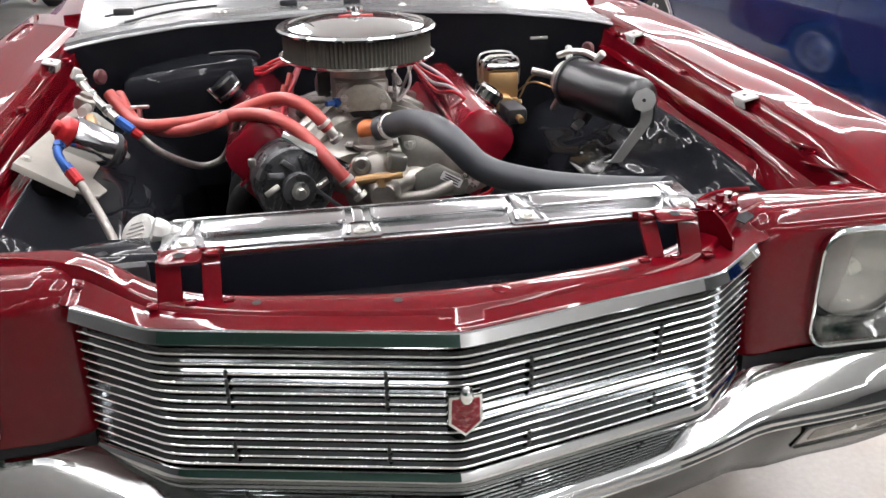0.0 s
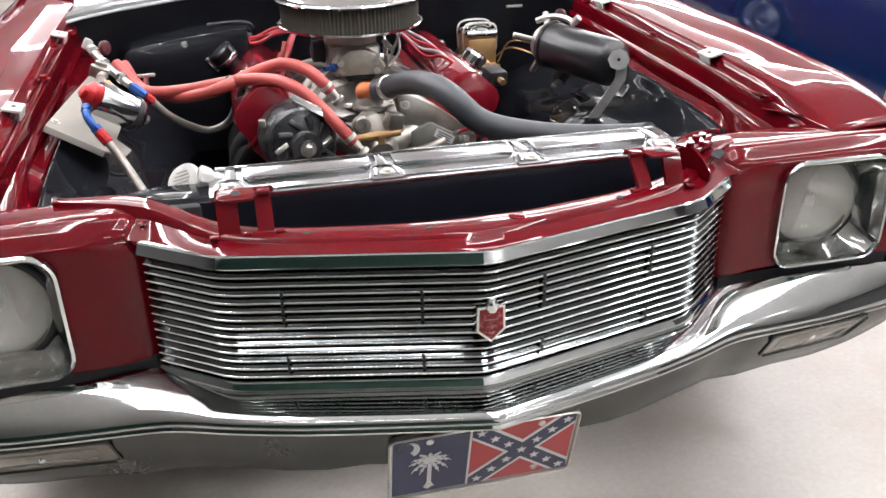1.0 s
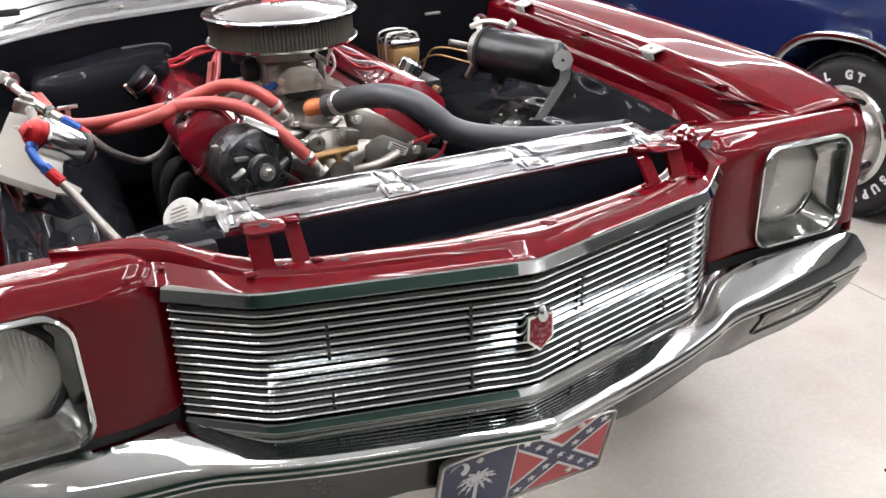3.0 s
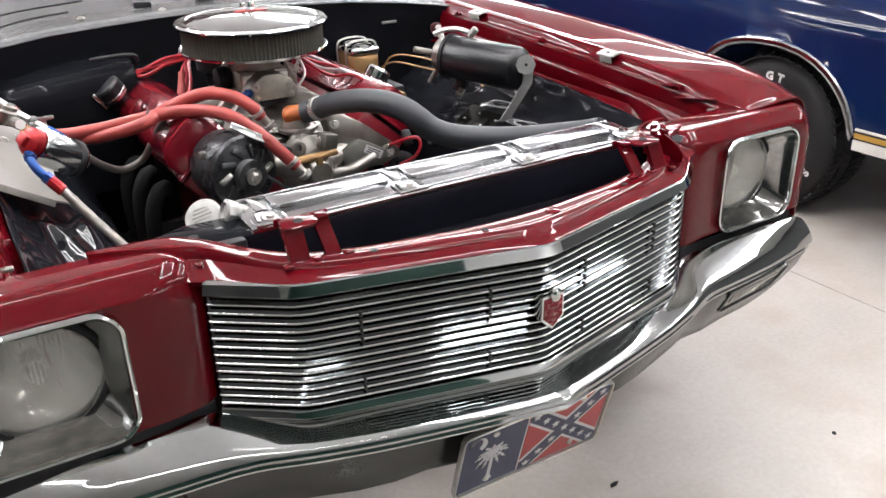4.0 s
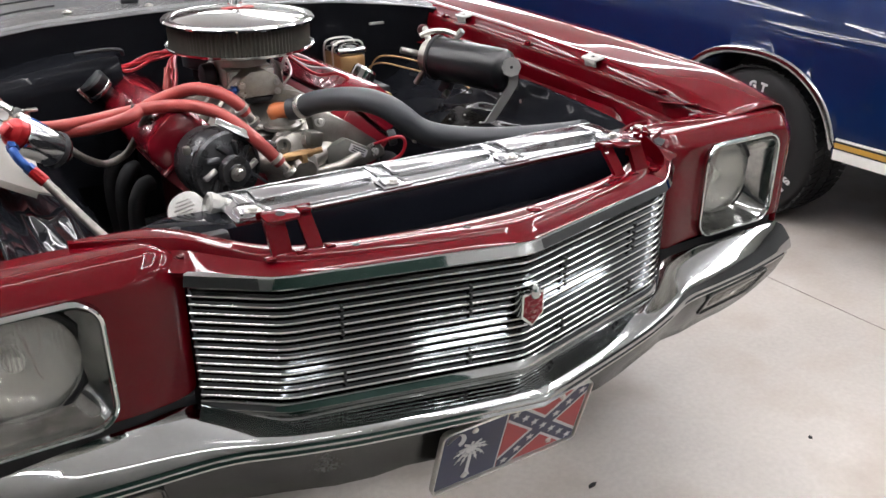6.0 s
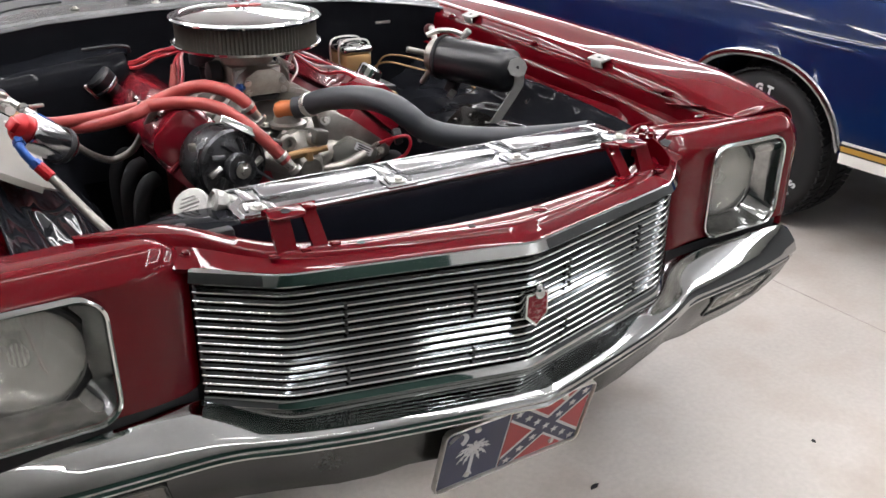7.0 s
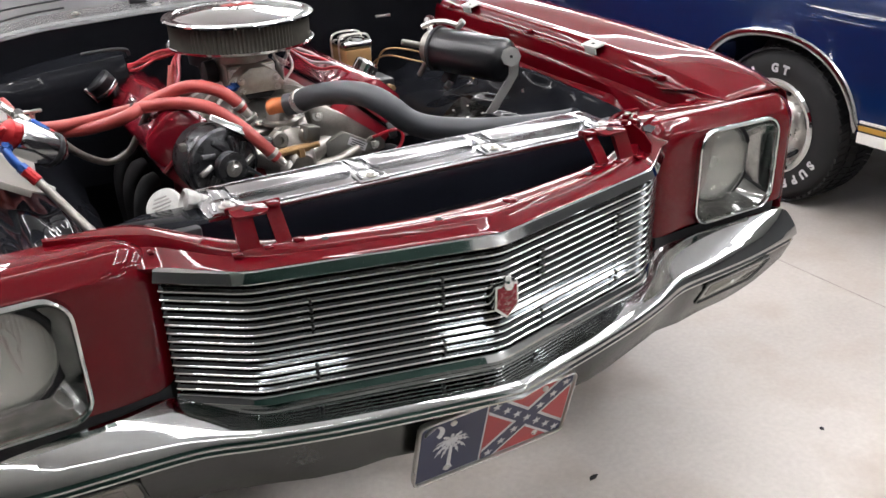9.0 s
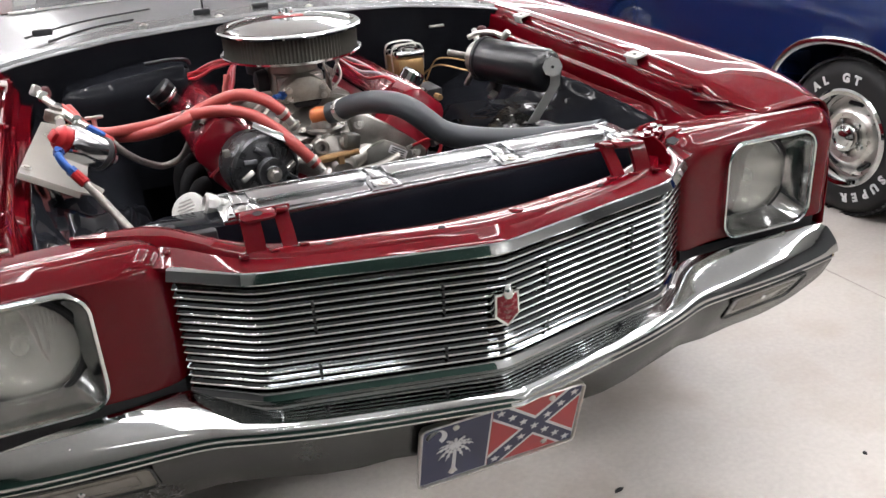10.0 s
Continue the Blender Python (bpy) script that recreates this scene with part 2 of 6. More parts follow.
def spline(pts, seg=8):
    p = [Vector(v) for v in pts]
    p = [2 * p[0] - p[1]] + p + [2 * p[-1] - p[-2]]
    out = []
    for i in range(1, len(p) - 2):
        for k in range(seg):
            t = k / seg
            a, b, c, d = p[i - 1], p[i], p[i + 1], p[i + 2]
            out.append(0.5 * (2 * b + (c - a) * t + (2 * a - 5 * b + 4 * c - d) * t * t + (3 * b - a - 3 * c + d) * t ** 3))
    out.append(p[-2])
    return out


def tube(pts, r, n=12, seg=8, bm=None, curve=True):
    """A round tube along a smooth line; r may be a number or one radius for each point of the line."""
    line = spline(pts, seg) if curve else [Vector(v) for v in pts]
    rad = [r] * len(line) if not isinstance(r, (list, tuple)) else [
        r[min(len(r) - 1, int(i / seg))] + (r[min(len(r) - 1, int(i / seg) + 1)] - r[min(len(r) - 1, int(i / seg))]) * (i % seg) / seg
        for i in range(len(line))]
    up = Vector((0.13, 0.2, 0.97))
    secs = []
    for i, p in enumerate(line):
        d = (line[min(i + 1, len(line) - 1)] - line[max(i - 1, 0)]).normalized()
        side = d.cross(up)
        if side.length < 1e-4:
            side = d.orthogonal()
        side.normalize()
        up = side.cross(d).normalized()
        secs.append([p + rad[i] * (math.cos(2 * math.pi * k / n) * side + math.sin(2 * math.pi * k / n) * up) for k in range(n)])
    one = loft(secs)
    return one if bm is None else join(bm, one)


def prism(poly, z0, z1, m=None, bm=None, bevel=0.0):
    """A plate with the outline poly (x, y) between two heights."""
    one = bmesh.new()
    lo = [one.verts.new((x, y, z0)) for x, y in poly]
    hi = [one.verts.new((x, y, z1)) for x, y in poly]
    n = len(poly)
    one.faces.new(lo[::-1])
    top = one.faces.new(hi)
    for i in range(n):
        one.faces.new((lo[i], lo[(i + 1) % n], hi[(i + 1) % n], hi[i]))
    if bevel:
        bmesh.ops.bevel(one, geom=list(top.edges), offset=bevel, segments=2, profile=0.5, affect="EDGES")
    if m is not None:
        bmesh.ops.transform(one, matrix=m, verts=one.verts)
    return one if bm is None else join(bm, one)


def rrect(w, h, r, n=6, cx=0.0, cy=0.0):
    out = []
    for k, (sx, sy) in enumerate(((1, 1), (-1, 1), (-1, -1), (1, -1))):
        for i in range(n + 1):
            a = math.pi / 2 * (k + i / n)
            out.append((cx + sx * (w / 2 - r) + r * math.cos(a), cy + sy * (h / 2 - r) + r * math.sin(a)))
    return out


def rrect2(w, h, rt, rb, n=8, cx=0.0, cy=0.0):
    """A rounded rectangle with one radius for the upper and one for the lower corners."""
    out = []
    for k, (sx, sy) in enumerate(((1, 1), (-1, 1), (-1, -1), (1, -1))):
        r = rt if sy > 0 else rb
        for i in range(n + 1):
            a = math.pi / 2 * (k + i / n)
            out.append((cx + sx * (w / 2 - r) + r * math.cos(a), cy + sy * (h / 2 - r) + r * math.sin(a)))
    return out


def lerp(x, table):
    """Straight interpolation in a table of (x, value)."""
    if x <= table[0][0]:
        return table[0][1]
    for (a, p), (b, q) in zip(table, table[1:]):
        if x <= b:
            return p + (q - p) * (x - a) / (b - a)
    return table[-1][1]


def bolt(at, to, r=0.007, h=0.006, bm=None):
    """A hexagon head on a washer, its axis from at towards to."""
    one = lathe([(r * 1.7, 0), (r * 1.7, 0.0015), (r * 0.2, 0.0015)], 16, aim(at, to))
    hexa = lathe([(r * 0.9, 0.001), (r, 0.002), (r, h * 0.8), (r * 0.8, h)], 6, aim(at, to))
    join(one, hexa)
    return one if bm is None else join(bm, one)


def offset_line(line, d):
    """A plan line moved sideways by d, towards the left of its direction."""
    out = []
    for i, (x, y) in enumerate(line):
        a, b = line[max(i - 1, 0)], line[min(i + 1, len(line) - 1)]
        u = Vector((b[0] - a[0], b[1] - a[1])).normalized()
        out.append((x - u.y * d, y + u.x * d))
    return out


def sweep(line, section, bm=None):
    """A section of (depth behind the line, z) carried along a plan line."""
    cols = [offset_line(line, d) for d, z in section]
    secs = [[(cols[k][i][0], cols[k][i][1], section[k][1]) for k in range(len(section))] for i in range(len(line))]
    return loft(secs, bm=bm)


# ---------------------------------------------------------------- the hall
ROOM = (-7.5, 9.5, -6.5, 11.5, 3.5)


SPLIT = 0.5


def hall():
    x0, x1, y0, y1, h = ROOM
    cx, cy, w, d = (x0 + x1) / 2, (y0 + y1) / 2, x1 - x0, y1 - y0
    tagged(part("floor", box(cx, cy, -0.06, w, d, 0.12), FLOOR), "pale polished concrete floor with faint stains", "floor", kind="structure")
    tagged(part("ceiling", box(cx, cy, h + 0.1, w, d, 0.2), CEILPAINT), "plain grey painted ceiling", "ceiling", kind="structure")
    # Unseen walls; dark green south and pale south and north tones serve reflections.
    for name, b in (("wall_west", (x0 - 0.1, cy, h / 2, 0.2, d, h)), ("wall_east", (x1 + 0.1, cy, h / 2, 0.2, d, h)),
                    ("wall_south", ((x0 + SPLIT - 0.2) / 2, y0 - 0.1, h / 2, SPLIT - x0 + 0.2, 0.2, h)), ("wall_north", (cx, y1 + 0.1, h / 2, w + 0.4, 0.2, h))):
        south = name == "wall_south"
        tagged(part(name, box(*b), DARKWALL if south else LIGHTWALL if name == "wall_north" else WALLPAINT), "unseen dark green wall added for reflections in the chrome" if south else "plain painted wall", "wall", kind="structure")
    tagged(part("wall_south_pale", box((SPLIT + x1 + 0.2) / 2, y0 - 0.1, h / 2, x1 + 0.2 - SPLIT, 0.2, h), LIGHTWALL), "unseen pale grey wall added to brighten chrome reflections", "wall", kind="structure")


LAMP_Z = 3.15


def ceiling_lamp(x, y, w, d):
    """A rectangle of thin LED tubes hung on rods."""
    lamp = thing("ceiling_light", "rectangular frame of thin white LED tubes under the ceiling", "lamp", "LED frames under the ceiling", at=(x, y, LAMP_Z))
    for dx, dy, sx, sy in ((-w / 2, 0, 0.046, d - 0.08), (w / 2, 0, 0.046, d - 0.08), (0, -d / 2, w + 0.046, 0.046), (0, d / 2, w + 0.046, 0.046)):
        part("tube", box(x + dx, y + dy, LAMP_Z - 0.02, sx, sy, 0.030, 0.010), TUBELIGHT, lamp, "glowing white tube")
        part("housing", box(x + dx, y + dy, LAMP_Z + 0.006, sx + 0.024, sy + 0.024, 0.026, 0.003), CREAM, lamp, "white lamp housing")
    part("diffuser", box(x, y, LAMP_Z + 0.006, w - 0.07, d - 0.07, 0.008), PANELLIGHT, lamp, "softly glowing white diffuser panel")
    for dx in (-w / 2, w / 2):
        for dy in (-d / 2, d / 2):
            part("hanger", rod((x + dx, y + dy, LAMP_Z), (x + dx, y + dy, ROOM[4]), 0.005, 8), WHITE, lamp, "white hanger rod")
    return lamp


hall()
tagged(part("floor_joint", box(1.605, -1.2, 0.0008, 0.003, 7.0, 0.0016), JOINT), "thin dark saw-cut joint in the concrete floor", "floor joint", kind="structure")
# The frame at (3.4, -5.0) is unseen, added to brighten the pale south wall.
LAMPS = [(0.85, 0.45), (2.7, 0.40), (-1.3, 1.0), (5.7, -0.3), (3.4, -5.0)] + [(x, y) for y in (5.0, 8.6) for x in (-4.6, -1.2, 2.2, 5.6)]
long_lamp = ceiling_lamp(*LAMPS[0], 0.9, 2.0)
for x, y in LAMPS[1:]:
    copy_thing(long_lamp, Matrix.Translation((x, y, LAMP_Z)))


def strip_lamp(x0, y0, x1, y1, w):
    """A single LED tube under the ceiling, from one end to the other."""
    mid, ln = Vector(((x0 + x1) / 2, (y0 + y1) / 2, LAMP_Z)), math.hypot(x1 - x0, y1 - y0)
    m = Matrix.Translation(mid) @ Matrix.Rotation(math.atan2(y1 - y0, x1 - x0), 4, "Z")
    lamp = thing("strip_light", "single slim white LED tube under the ceiling", "lamp", "single LED tubes", at=mid)
    part("tube", moved(box(0, 0, -0.02, ln, w, 0.026, 0.008), m), TUBELIGHT, lamp, "glowing white tube")
    part("housing", moved(box(0, 0, 0.006, ln + 0.03, w + 0.02, 0.026, 0.003), m), CREAM, lamp, "white lamp housing")
    for k in (-0.4, 0.4):
        p = m @ Vector((k * ln, 0, 0.018))
        part("hanger", rod(p, (p.x, p.y, ROOM[4]), 0.005, 8), WHITE, lamp, "white hanger rod")


for ends in ((-1.74, -1.08, -0.28, -1.50, 0.022), (0.28, -1.60, 0.80, -1.69, 0.07), (1.50, -1.53, 4.35, -1.12, 0.035), (-0.78, 0.95, 0.30, 0.95, 0.040)):
    strip_lamp(*ends)
cross_lamp = ceiling_lamp(3.9, 3.5, 3.2, 0.7)
for x, y in ((3.9, 6.8), (-2.9, 3.0)):
    copy_thing(cross_lamp, Matrix.Translation((x, y, LAMP_Z)))


# ---------------------------------------------------------------- the red car: nose and body
red_car = thing("red_car", "deep red two-door classic car with its bonnet removed", "car", at=(0, 0.98, 0))

HALF = [(0.0, -0.003), (0.012, -0.0018), (0.03, 0.002), (0.335, 0.0735), (0.352, 0.0778), (0.366, 0.0828), (0.379, 0.0895), (0.391, 0.0985), (0.466, 0.1625)]
PLAN = [(-0.474, 0.1615)] + [(-x, y) for x, y in HALF[-2:0:-1]] + HALF


def plan_y(x):
    return lerp(abs(x), HALF)


def grille():
    g = part("grille", sweep(offset_line(PLAN, 0.052), [(0, 0.55), (0, 0.765), (0.006, 0.765), (0.006, 0.55)]), DARK, red_car,
             "chrome grille of thin horizontal bars, pointed in the middle")
    lip = [(0.0, -0.0004), (0.0002, 0.0008), (0.0010, 0.0016), (0.0022, 0.0020), (0.0022, -0.0020), (0.0008, -0.0017)]
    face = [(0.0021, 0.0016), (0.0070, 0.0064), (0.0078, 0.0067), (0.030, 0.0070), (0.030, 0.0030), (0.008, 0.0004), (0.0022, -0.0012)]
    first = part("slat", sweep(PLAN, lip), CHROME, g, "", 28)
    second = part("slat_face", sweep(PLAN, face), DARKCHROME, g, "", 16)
    first.location.z = second.location.z = 0.751
    for k in range(1, 14):
        for ob in (first, second):
            o = ob.copy()
            scene.collection.objects.link(o)
            o.location.z = 0.751 - 0.01370 * k
    trim = [(-0.004, 0.7535), (-0.0085, 0.7545), (-0.0095, 0.7565), (-0.0035, 0.7710), (-0.0015, 0.7730), (0.005, 0.774), (0.03, 0.772), (0.03, 0.755)]
    part("upper_trim", sweep(PLAN, trim), CHROME, g, "broad polished chrome top moulding", 14)
    sill = [(0.03, 0.567), (0.004, 0.5665), (-0.0005, 0.5645), (-0.0038, 0.5590), (-0.0055, 0.5525), (-0.0045, 0.5462), (0.0, 0.5440), (0.03, 0.544)]
    part("lower_trim", sweep(PLAN, sill), CHROME, g, "smooth chrome sill under the bars", 18)
    for x in (-0.285, -0.092, 0.092, 0.285):
        for k in (3, 4, 5, 6, 11, 12):
            part("clip", box(x, plan_y(x) + 0.003, 0.751 - 0.0137 * k, 0.0045, 0.010, 0.0085, 0.001), SATIN, g)
    # badge: a pointed shield with a crest on top
    m = Matrix.Translation((0, -0.012, 0.668)) @ pose(0, 0, 0, 90, 0, 0)
    shield = [(-0.021, 0.024), (0.021, 0.024), (0.022, -0.016), (0.0, -0.036), (-0.022, -0.016)]
    badge = part("badge", prism(shield, -0.012, 0.006, m, bevel=0.002), DULLCHROME, g, "small chrome shield badge with a red field")
    part("badge_field", prism([(x * 0.82, y * 0.84) for x, y in shield], 0.0055, 0.0078, m, bevel=0.0008), BADGERED, g, "red enamel field")
    crest = lathe([(0.0, 0.0), (0.009, 0.004), (0.012, 0.012), (0.010, 0.022), (0.006, 0.03), (0.0, 0.034)], 14, Matrix.Translation((0, -0.021, 0.683)) @ Matrix.Diagonal((0.8, 0.8, 0.8, 1)))
    part("badge_crest", crest, DULLCHROME, g, "chrome crest on the badge")
    for k in range(3):
        part("badge_relief", prism([(-0.010 + 0.002 * k, 0.0), (0.010 - 0.002 * k, 0.0), (0.0, -0.006)], 0.0075, 0.0095, m @ Matrix.Translation((0, 0.004 - 0.010 * k, 0)), bevel=0.0008), DULLRED, g)
    return g


SPREAD = [0.006 * i for i in range(-5, 6)]


def header_panel():
    """The red strip over the grille: a sloped front face, a crease, and a ledge that rises towards the wings."""
    back = [(0.0, 0.088), (0.09, 0.092), (0.25, 0.122), (0.34, 0.150), (0.40, 0.195), (0.45, 0.245), (0.482, 0.27), (0.494, 0.274), (0.62, 0.280)]
    secs = []
    for x in [-0.60, -0.58, -0.56, -0.54, -0.52, -0.505, -0.49] + [(0.470 if i > 0 else 0.476) * i / 48 for i in range(-48, 49)] + [0.485, 0.50, 0.52]:
        f = plan_y(x) + 0.8 * max(0.0, abs(x) - 0.478)
        b = sum(lerp(abs(x + q), back) for q in SPREAD) / len(SPREAD)
        k = sum(lerp(abs(x + q), [(0.0, 0.0), (0.26, 0.0), (0.34, 0.12), (0.40, 0.45), (0.45, 0.9), (0.482, 1.0), (0.62, 1.0)]) for q in SPREAD) / len(SPREAD)
        up = 0.022 * k
        w = b - f
        secs.append([(x, f + 0.006, 0.764), (x, f - 0.001, 0.7735), (x, f + 0.006, 0.776), (x, f + (0.36 + 0.1 * k) * w, 0.7785 + 0.55 * up), (x, f + (0.42 + 0.1 * k) * w, 0.783 + 0.85 * up),
                     (x, f + (0.47 + 0.1 * k) * w, 0.784 + up), (x, f + 0.9 * w, 0.786 + up), (x, b, 0.784 + up), (x, b + 0.003, 0.778 + up), (x, b + 0.003, 0.768 + 0.5 * up),
                     (x, b - 0.002, 0.768 + 0.5 * up), (x, b - 0.004, 0.772)])
    h = part("header_panel", loft(secs), RED, red_car, "red painted header panel over the grille")
    for x, y in ((-0.067, 0.068), (0.066, 0.073), (-0.24, 0.098), (0.24, 0.096)):
        hole = lathe([(0.0055, 0.0), (0.006, 0.0006), (0.0, 0.0008)], 16, Matrix.Translation((x, y, 0.7853)))
        part("bolt_hole", hole, DARK, h)
        if x == 0.066:
            part("bolt", lathe([(0.0125, 0), (0.0125, 0.0012), (0.010, 0.002), (0.0, 0.0026)], 20, Matrix.Translation((x, y, 0.7852))), RED, h)
    return h


def latch(s):
    """A raised bonnet-stop bracket: a small tab on a broad leg, with a narrow second leg on its inner side."""
    x, y, z = 0.331 * s, 0.152, 0.832
    bm = prism(rrect(0.054, 0.036, 0.011, 4), -0.002, 0.002, pose(x, y, z, 6, 0, 0), bevel=0.001)
    for cx, w, y0 in ((0.345 * s, 0.030, 0.141), (0.294 * s, 0.023, 0.160)):
        secs = []
        for k, h in ((0.0, 0.0), (0.08, -0.006), (0.55, -0.026), (1.0, -0.047)):
            cy = y0 + (0.116 - y0) * k
            secs.append([(cx - w / 2, cy, z + h), (cx + w / 2, cy, z + h), (cx + w / 2, cy + 0.010, z + h), (cx - w / 2, cy + 0.010, z + h)])
        loft(secs, bm=bm)
    box(0.319 * s, y + 0.019, z - 0.002, 0.084, 0.006, 0.010, 0.002, bm=bm)
    box(0.292 * s, y + 0.008, z, 0.018, 0.020, 0.005, 0.0015, bm=bm)
    b = part("hood_bracket", bm, RED, red_car, "red painted bonnet-stop bracket on two legs")
    part("bolt_hole", lathe([(0.007, 0.0), (0.0075, 0.0008), (0.004, 0.001), (0, 0.001)], 14, pose(x, y, z + 0.002, 6, 0, 0)), DARK, b)
    for cx in (0.366, 0.320, 0.274):
        part("foot", box(cx * s, 0.113, 0.7865, 0.014, 0.014, 0.005, 0.0015), RED, b)


def corner(s):
    """Hardware where the header panel meets the wing: folded tabs, a guide lug and bolts."""
    if s < 0:
        c = part("corner_bolt", lathe([(0.010, 0.0), (0.010, 0.0014), (0.0062, 0.002), (0.0062, 0.005), (0.0045, 0.006), (0.0, 0.0062)], 6, aim((-0.468, 0.192, 0.784), (-0.48, 0.02, 1.2))), RED, red_car, "red painted bolt in the panel corner")
        part("washer_tab", prism(rrect(0.030, 0.012, 0.005, 3), 0.0, 0.002, pose(-0.452, 0.180, 0.7815, 18, -4, -30), bevel=0.0008), RED, c)
        return
    c = part("corner_tab", prism([(-0.030, -0.020), (0.034, -0.016), (0.040, 0.010), (0.020, 0.026), (-0.022, 0.020)], 0.0, 0.004, pose(s * 0.432, 0.232, 0.8075, -4, 3 * s, 40 * s), bevel=0.0015), RED, red_car,
             "folded red steel tab with bolts")
    part("upright_flange", loft([[(s * x, y, z), (s * (x + 0.004), y + 0.002, z), (s * (x + 0.004), y + 0.002, z - h), (s * x, y, z - h)] for x, y, z, h in
                                 ((0.372, 0.190, 0.800, 0.01), (0.380, 0.178, 0.824, 0.034), (0.392, 0.160, 0.830, 0.044), (0.402, 0.142, 0.816, 0.034), (0.410, 0.128, 0.796, 0.016))]), RED, c, "upright red guide flange")
    for x, y, z in ((0.420, 0.214, 0.812), (0.447, 0.243, 0.812), (0.470, 0.262, 0.808), (0.402, 0.178, 0.803)):
        part("bolt", bolt((s * x, y, z), (s * x, y, 1.8), 0.0075, 0.008), RED if x < 0.46 else CHROME, c)
    for x, y, z, w, d, h, rx, ry, rz in ((0.415, 0.188, 0.806, 0.040, 0.010, 0.006, 10, -8, 38), (0.437, 0.205, 0.809, 0.050, 0.008, 0.007, -6, 6, 42), (0.452, 0.219, 0.811, 0.030, 0.012, 0.010, 14, 10, 30),
                                         (0.395, 0.206, 0.803, 0.016, 0.026, 0.012, 0, 20, 20), (0.468, 0.238, 0.811, 0.034, 0.010, 0.008, -10, -12, 55)):
        part("folded_strip", box(s * x, y, z, w, d, h, 0.0022, pose(0, 0, 0, rx, s * ry, s * rz)), RED, c)
    part("drain_hole", prism([(-0.016, -0.006), (0.012, -0.010), (0.018, 0.004), (0.002, 0.012), (-0.014, 0.008)], 0.0, 0.0016, pose(s * 0.462, 0.192, 0.8005, 8, -8 * s, 40 * s)), DARK, c)
    part("edge_rib", tube([(s * 0.405, 0.245, 0.803), (s * 0.44, 0.272, 0.806), (s * 0.48, 0.288, 0.807), (s * 0.52, 0.290, 0.806)], 0.005, 8), RED, c)


SET_BACK = {1: 0.022, -1: -0.008}


def nose(s):
    """Front face round the headlamp, with the strip that runs in to the grille."""
    o = SET_BACK[s]

    def ring(xl, xr, zt, r, y):
        """One closed outline of the panel at depth y, between its sides and below its top."""
        zb = 0.571 if zt > 0.774 else 0.573
        pts = rrect2(xr - xl, zt - zb, r, min(r, 0.010) if xl < 0.57 else r, 8, (xl + xr) / 2, (zt + zb) / 2)
        inward = -0.024
        pts = [(x + inward * lerp(x, [(0.48, 1.0), (0.57, 0.0)]), z) for x, z in pts]
        return [(s * x, y + o * lerp(x, [(0.48, 0.0), (0.56, 1.0)]), max(z, 0.5748)) for x, z in pts]
    secs = [ring(*r) for r in ((0.4895, 0.8795, 0.797, 0.045, 0.285), (0.485, 0.884, 0.8030, 0.046, 0.232), (0.484, 0.885, 0.8035, 0.046, 0.216), (0.4845, 0.8845, 0.8030, 0.046, 0.205), (0.486, 0.883, 0.8005, 0.046, 0.196),
                               (0.4885, 0.8805, 0.7965, 0.046, 0.1885), (0.492, 0.877, 0.7915, 0.045, 0.1815), (0.4965, 0.872, 0.7865, 0.044, 0.1755), (0.5035, 0.866, 0.7820, 0.042, 0.1705), (0.513, 0.859, 0.7785, 0.041, 0.1668),
                               (0.526, 0.851, 0.7765, 0.040, 0.1642), (0.5455, 0.8335, 0.7755, 0.040, 0.1628), (0.575, 0.825, 0.775, 0.040, 0.163), (0.587, 0.813, 0.773, 0.038, 0.164), (0.589, 0.811, 0.771, 0.038, 0.172))]
    part("nose_panel", loft(secs, cap=False), RED, red_car, "red painted headlamp surround and grille cheek")


